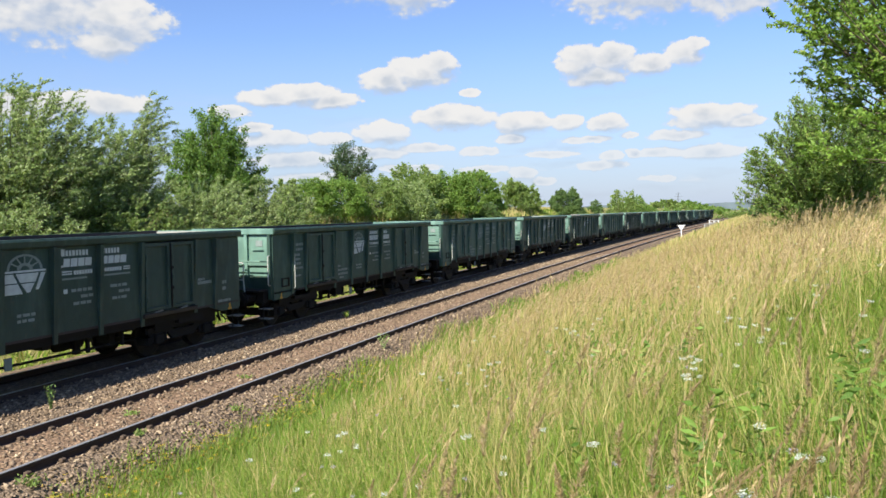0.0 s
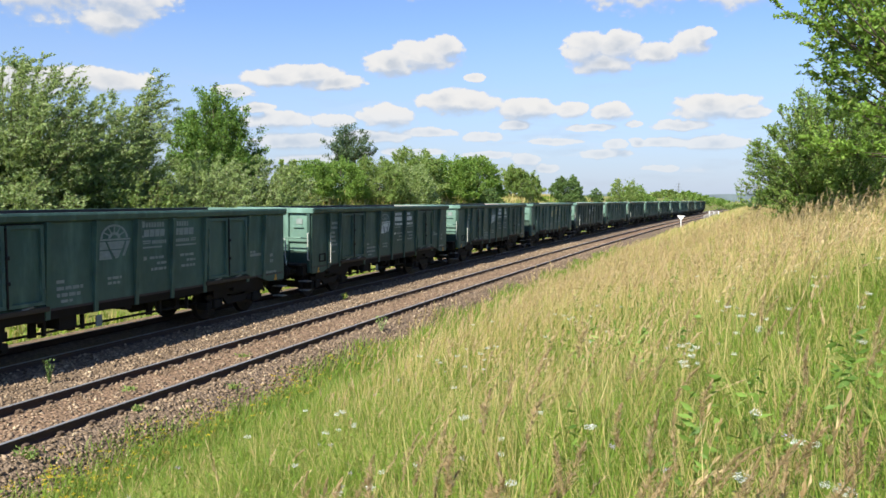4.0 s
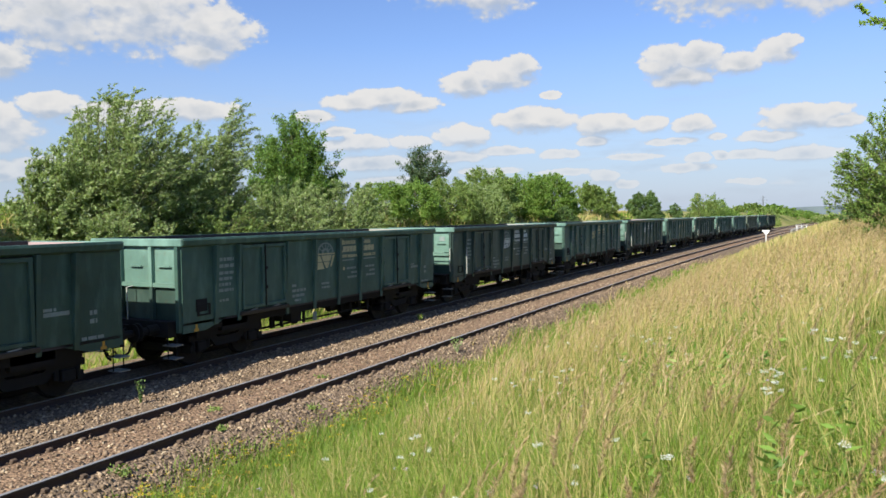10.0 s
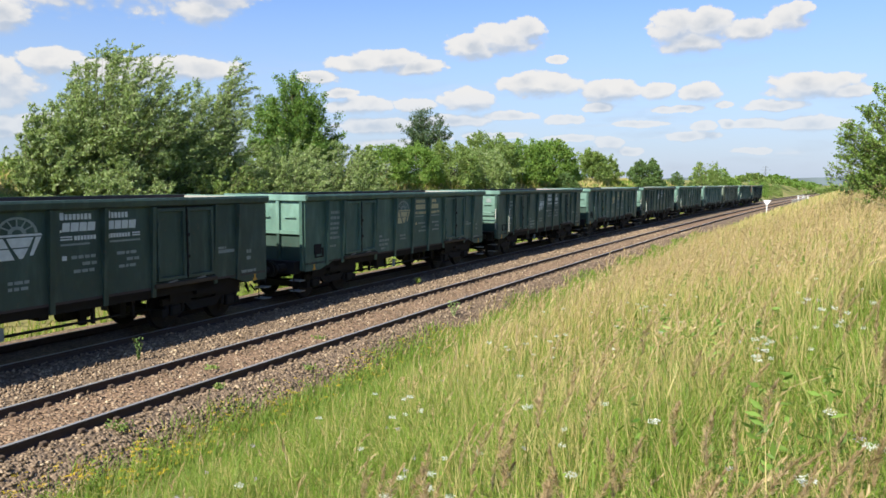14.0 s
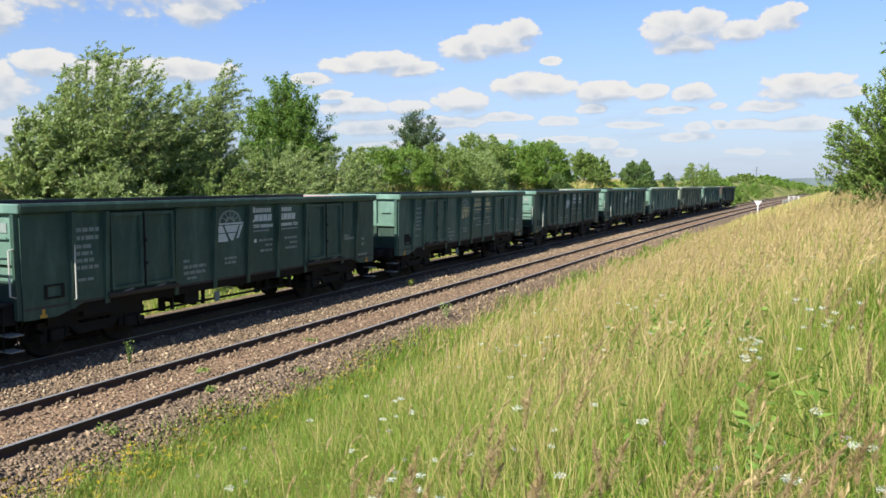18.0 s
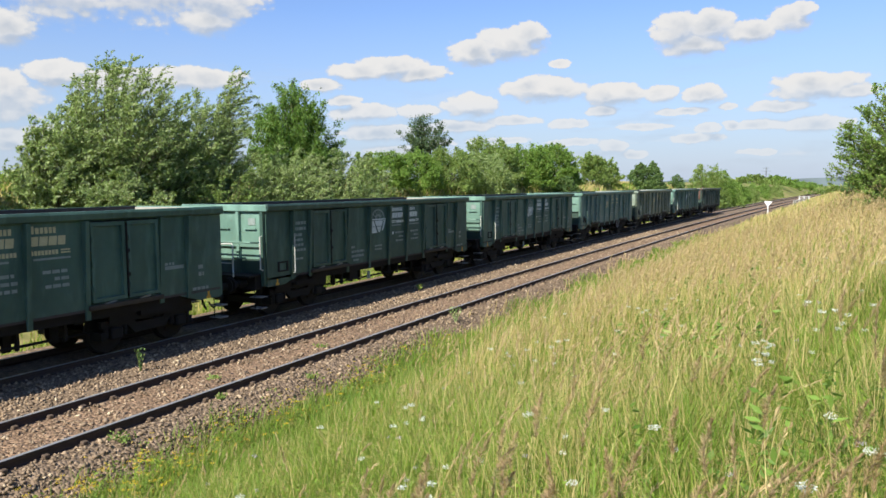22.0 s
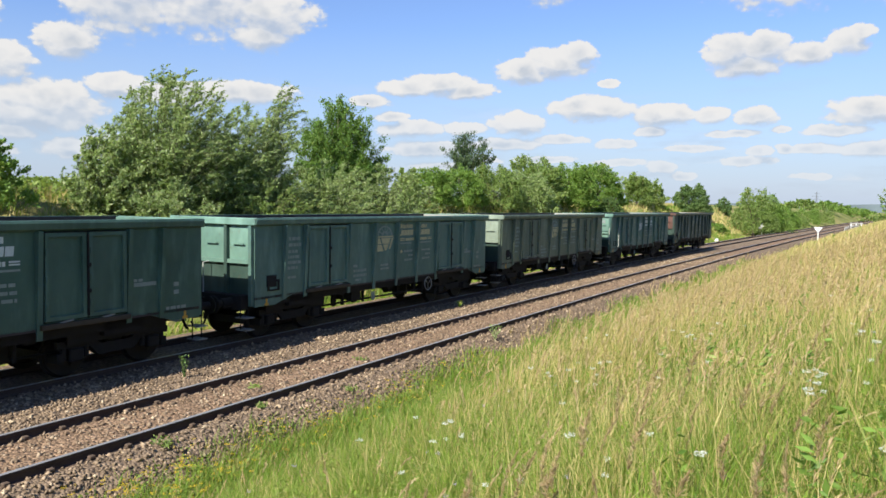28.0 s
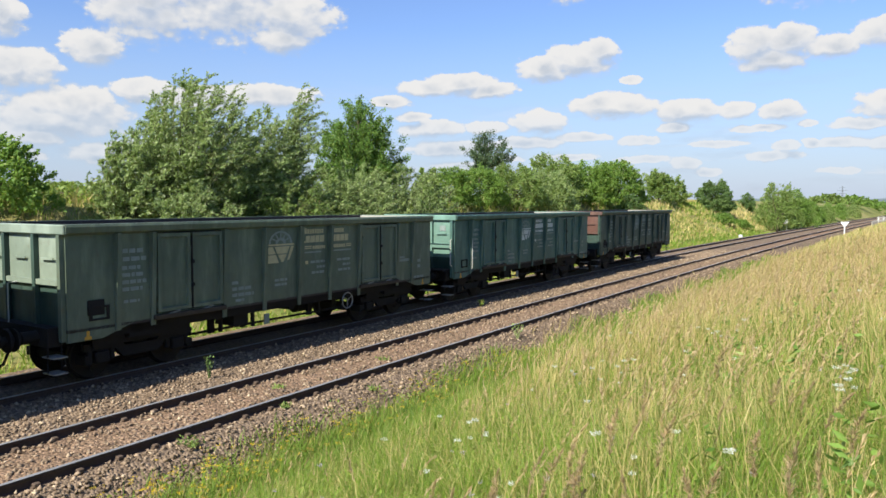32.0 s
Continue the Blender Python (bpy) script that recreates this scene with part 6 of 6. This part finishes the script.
def warning_board(u, y):
    x = at(u, y)
    ob = tagged(new("warning_board"), "small white triangular board on a post beside the track", "sign")
    ob.location = (x, y, float(land(x, y)) - 0.1)
    bm = bmesh.new()
    tube(bm, ((0, 0, 0), (0, 0, 1.6)), 0.05, 6)
    part("post", bm, M_POST, ob)
    bm = bmesh.new()
    lo = [bm.verts.new((p, -0.08, z)) for p, z in ((-0.5, 1.25), (0.5, 1.25), (0, 2.15))]
    hi = [bm.verts.new((p, -0.05, z)) for p, z in ((-0.5, 1.25), (0.5, 1.25), (0, 2.15))]
    bm.faces.new(lo)
    bm.faces.new(hi[::-1])
    for i in range(3):
        bm.faces.new((lo[i], lo[(i + 1) % 3], hi[(i + 1) % 3], hi[i]))
    bmesh.ops.recalc_face_normals(bm, faces=bm.faces[:])
    part("board", bm, M_WHITE, ob)


warning_board(-17.5, 121.0)


def fence():
    ob = tagged(new("rail_fence"), "weathered grey post and rail fence along the line", "fence")
    for k in range(9):
        y = 118 + 3.0 * k
        x = at(-6.2, y)
        z = float(land(x, y)) - 0.1
        p = part("post", soft_box(-0.07, 0.07, -0.07, 0.07, 0, 1.35), M_POST, ob)
        p.location = (x, y, z)
        if k < 8:
            x2 = at(-6.2, y + 3)
            z2 = float(land(x2, y + 3)) - 0.1
            for h in (0.75, 1.2):
                bm = bmesh.new()
                tube(bm, ((x, y, z + h), (x2, y + 3, z2 + h)), 0.045, 6)
                part("bar", bm, M_POST, ob)


fence()


def pylon(x, y, z, height):
    ob = tagged(new("power_pylon"), "distant grey lattice power pylon on the horizon", "pylon")
    ob.location = (x, y, z)
    for sx in (-1, 1):
        for sy in (-1, 1):
            bm = bmesh.new()
            tube(bm, ((sx * 4.5, sy * 4.5, 0), (sx * 1.0, sy * 1.0, height * 0.6), (sx * 0.4, sy * 0.4, height)), 0.8, 4)
            part("leg", bm, M_LATTICE, ob)
    for k, wd in ((0.66, 8.0), (0.80, 11.0), (0.93, 7.0)):
        bm = bmesh.new()
        tube(bm, ((-wd, 0, height * k), (wd, 0, height * k)), 0.5, 4)
        part("crossarm", bm, M_LATTICE, ob)
    for k in range(6):
        f, g = k / 6, (k + 1) / 6
        a, b = 4.5 - 4.1 * f, 4.5 - 4.1 * g
        bm = bmesh.new()
        tube(bm, ((-a, -a, height * f), (b, -b, height * g)), 0.3, 4)
        tube(bm, ((a, -a, height * f), (-b, -b, height * g)), 0.3, 4)
        part("brace", bm, M_LATTICE, ob)


pylon(-101, 2000, -6.0, 52)


def hills():
    n = 90
    verts, faces = [], []
    for k in range(n):
        a = radians(75 - 110 * k / (n - 1))
        r = 3600.0
        h = 14 + 13 * (0.5 + 0.5 * math.sin(k * 0.23)) + 5 * math.sin(k * 0.71 + 1) + 2 * math.sin(k * 1.9)
        x, y = -math.sin(a) * r, math.cos(a) * r
        verts += [(x, y, -40), (x, y, h), (x * 1.12, y * 1.12, h - 3)]
    for k in range(n - 1):
        for j in range(2):
            i = k * 3 + j
            faces.append((i, i + 3, i + 4, i + 1))
    me = bpy.data.meshes.new("hills")
    me.from_pydata(verts, [], faces)
    me.materials.append(M_HILL)
    tagged(new("hills_backdrop", me), "low hazy blue hills on the horizon", "hills", kind="structure")


hills()


def cloud_sheet():
    verts, faces = [], []
    azs, els = np.arange(78, -40, -2.0), np.arange(-1, 47, 2.0)
    for e in els:
        for a in azs:
            c = math.cos(radians(e)) * 4200
            verts.append((-math.sin(radians(a)) * c, math.cos(radians(a)) * c, math.sin(radians(e)) * 4200))
    m = len(azs)
    for i in range(len(els) - 1):
        for j in range(m - 1):
            k = i * m + j
            faces.append((k, k + 1, k + m + 1, k + m))
    me = bpy.data.meshes.new("clouds")
    me.from_pydata(verts, [], faces)
    me.materials.append(cloud_material())
    ob = tagged(new("cloud_backdrop", me), "white fair-weather cumulus clouds in rows over a blue sky", "clouds", kind="structure")
    ob.location = (0, 0, 3.5)
    return ob


clouds = cloud_sheet()


def motions():
    for i, w in enumerate(TRAIN):
        back = TAIL_SLACK.get(i, 0.0) - PITCH * i
        walk(w, [(t, wagon_pose(tail_at(t) + back)) for t in range(0, 33)])
    spin = [(k * 0.1, (tail_at(0) - tail_at(k * 0.1)) / 0.46) for k in range(321)]
    for w in TRAIN:
        for axle in w.children:
            if axle.name.split(".")[0] == "axle":
                place = Matrix.Translation(axle.location)
                walk(axle, [(t, place @ Matrix.Rotation(a, 4, "X")) for t, a in spin])
    walk(clouds, [(t, pose(0, 0, 3.5, 0, 0, -0.037 * (t - 8))) for t in (0, 8, 16, 24, 32)])


motions()
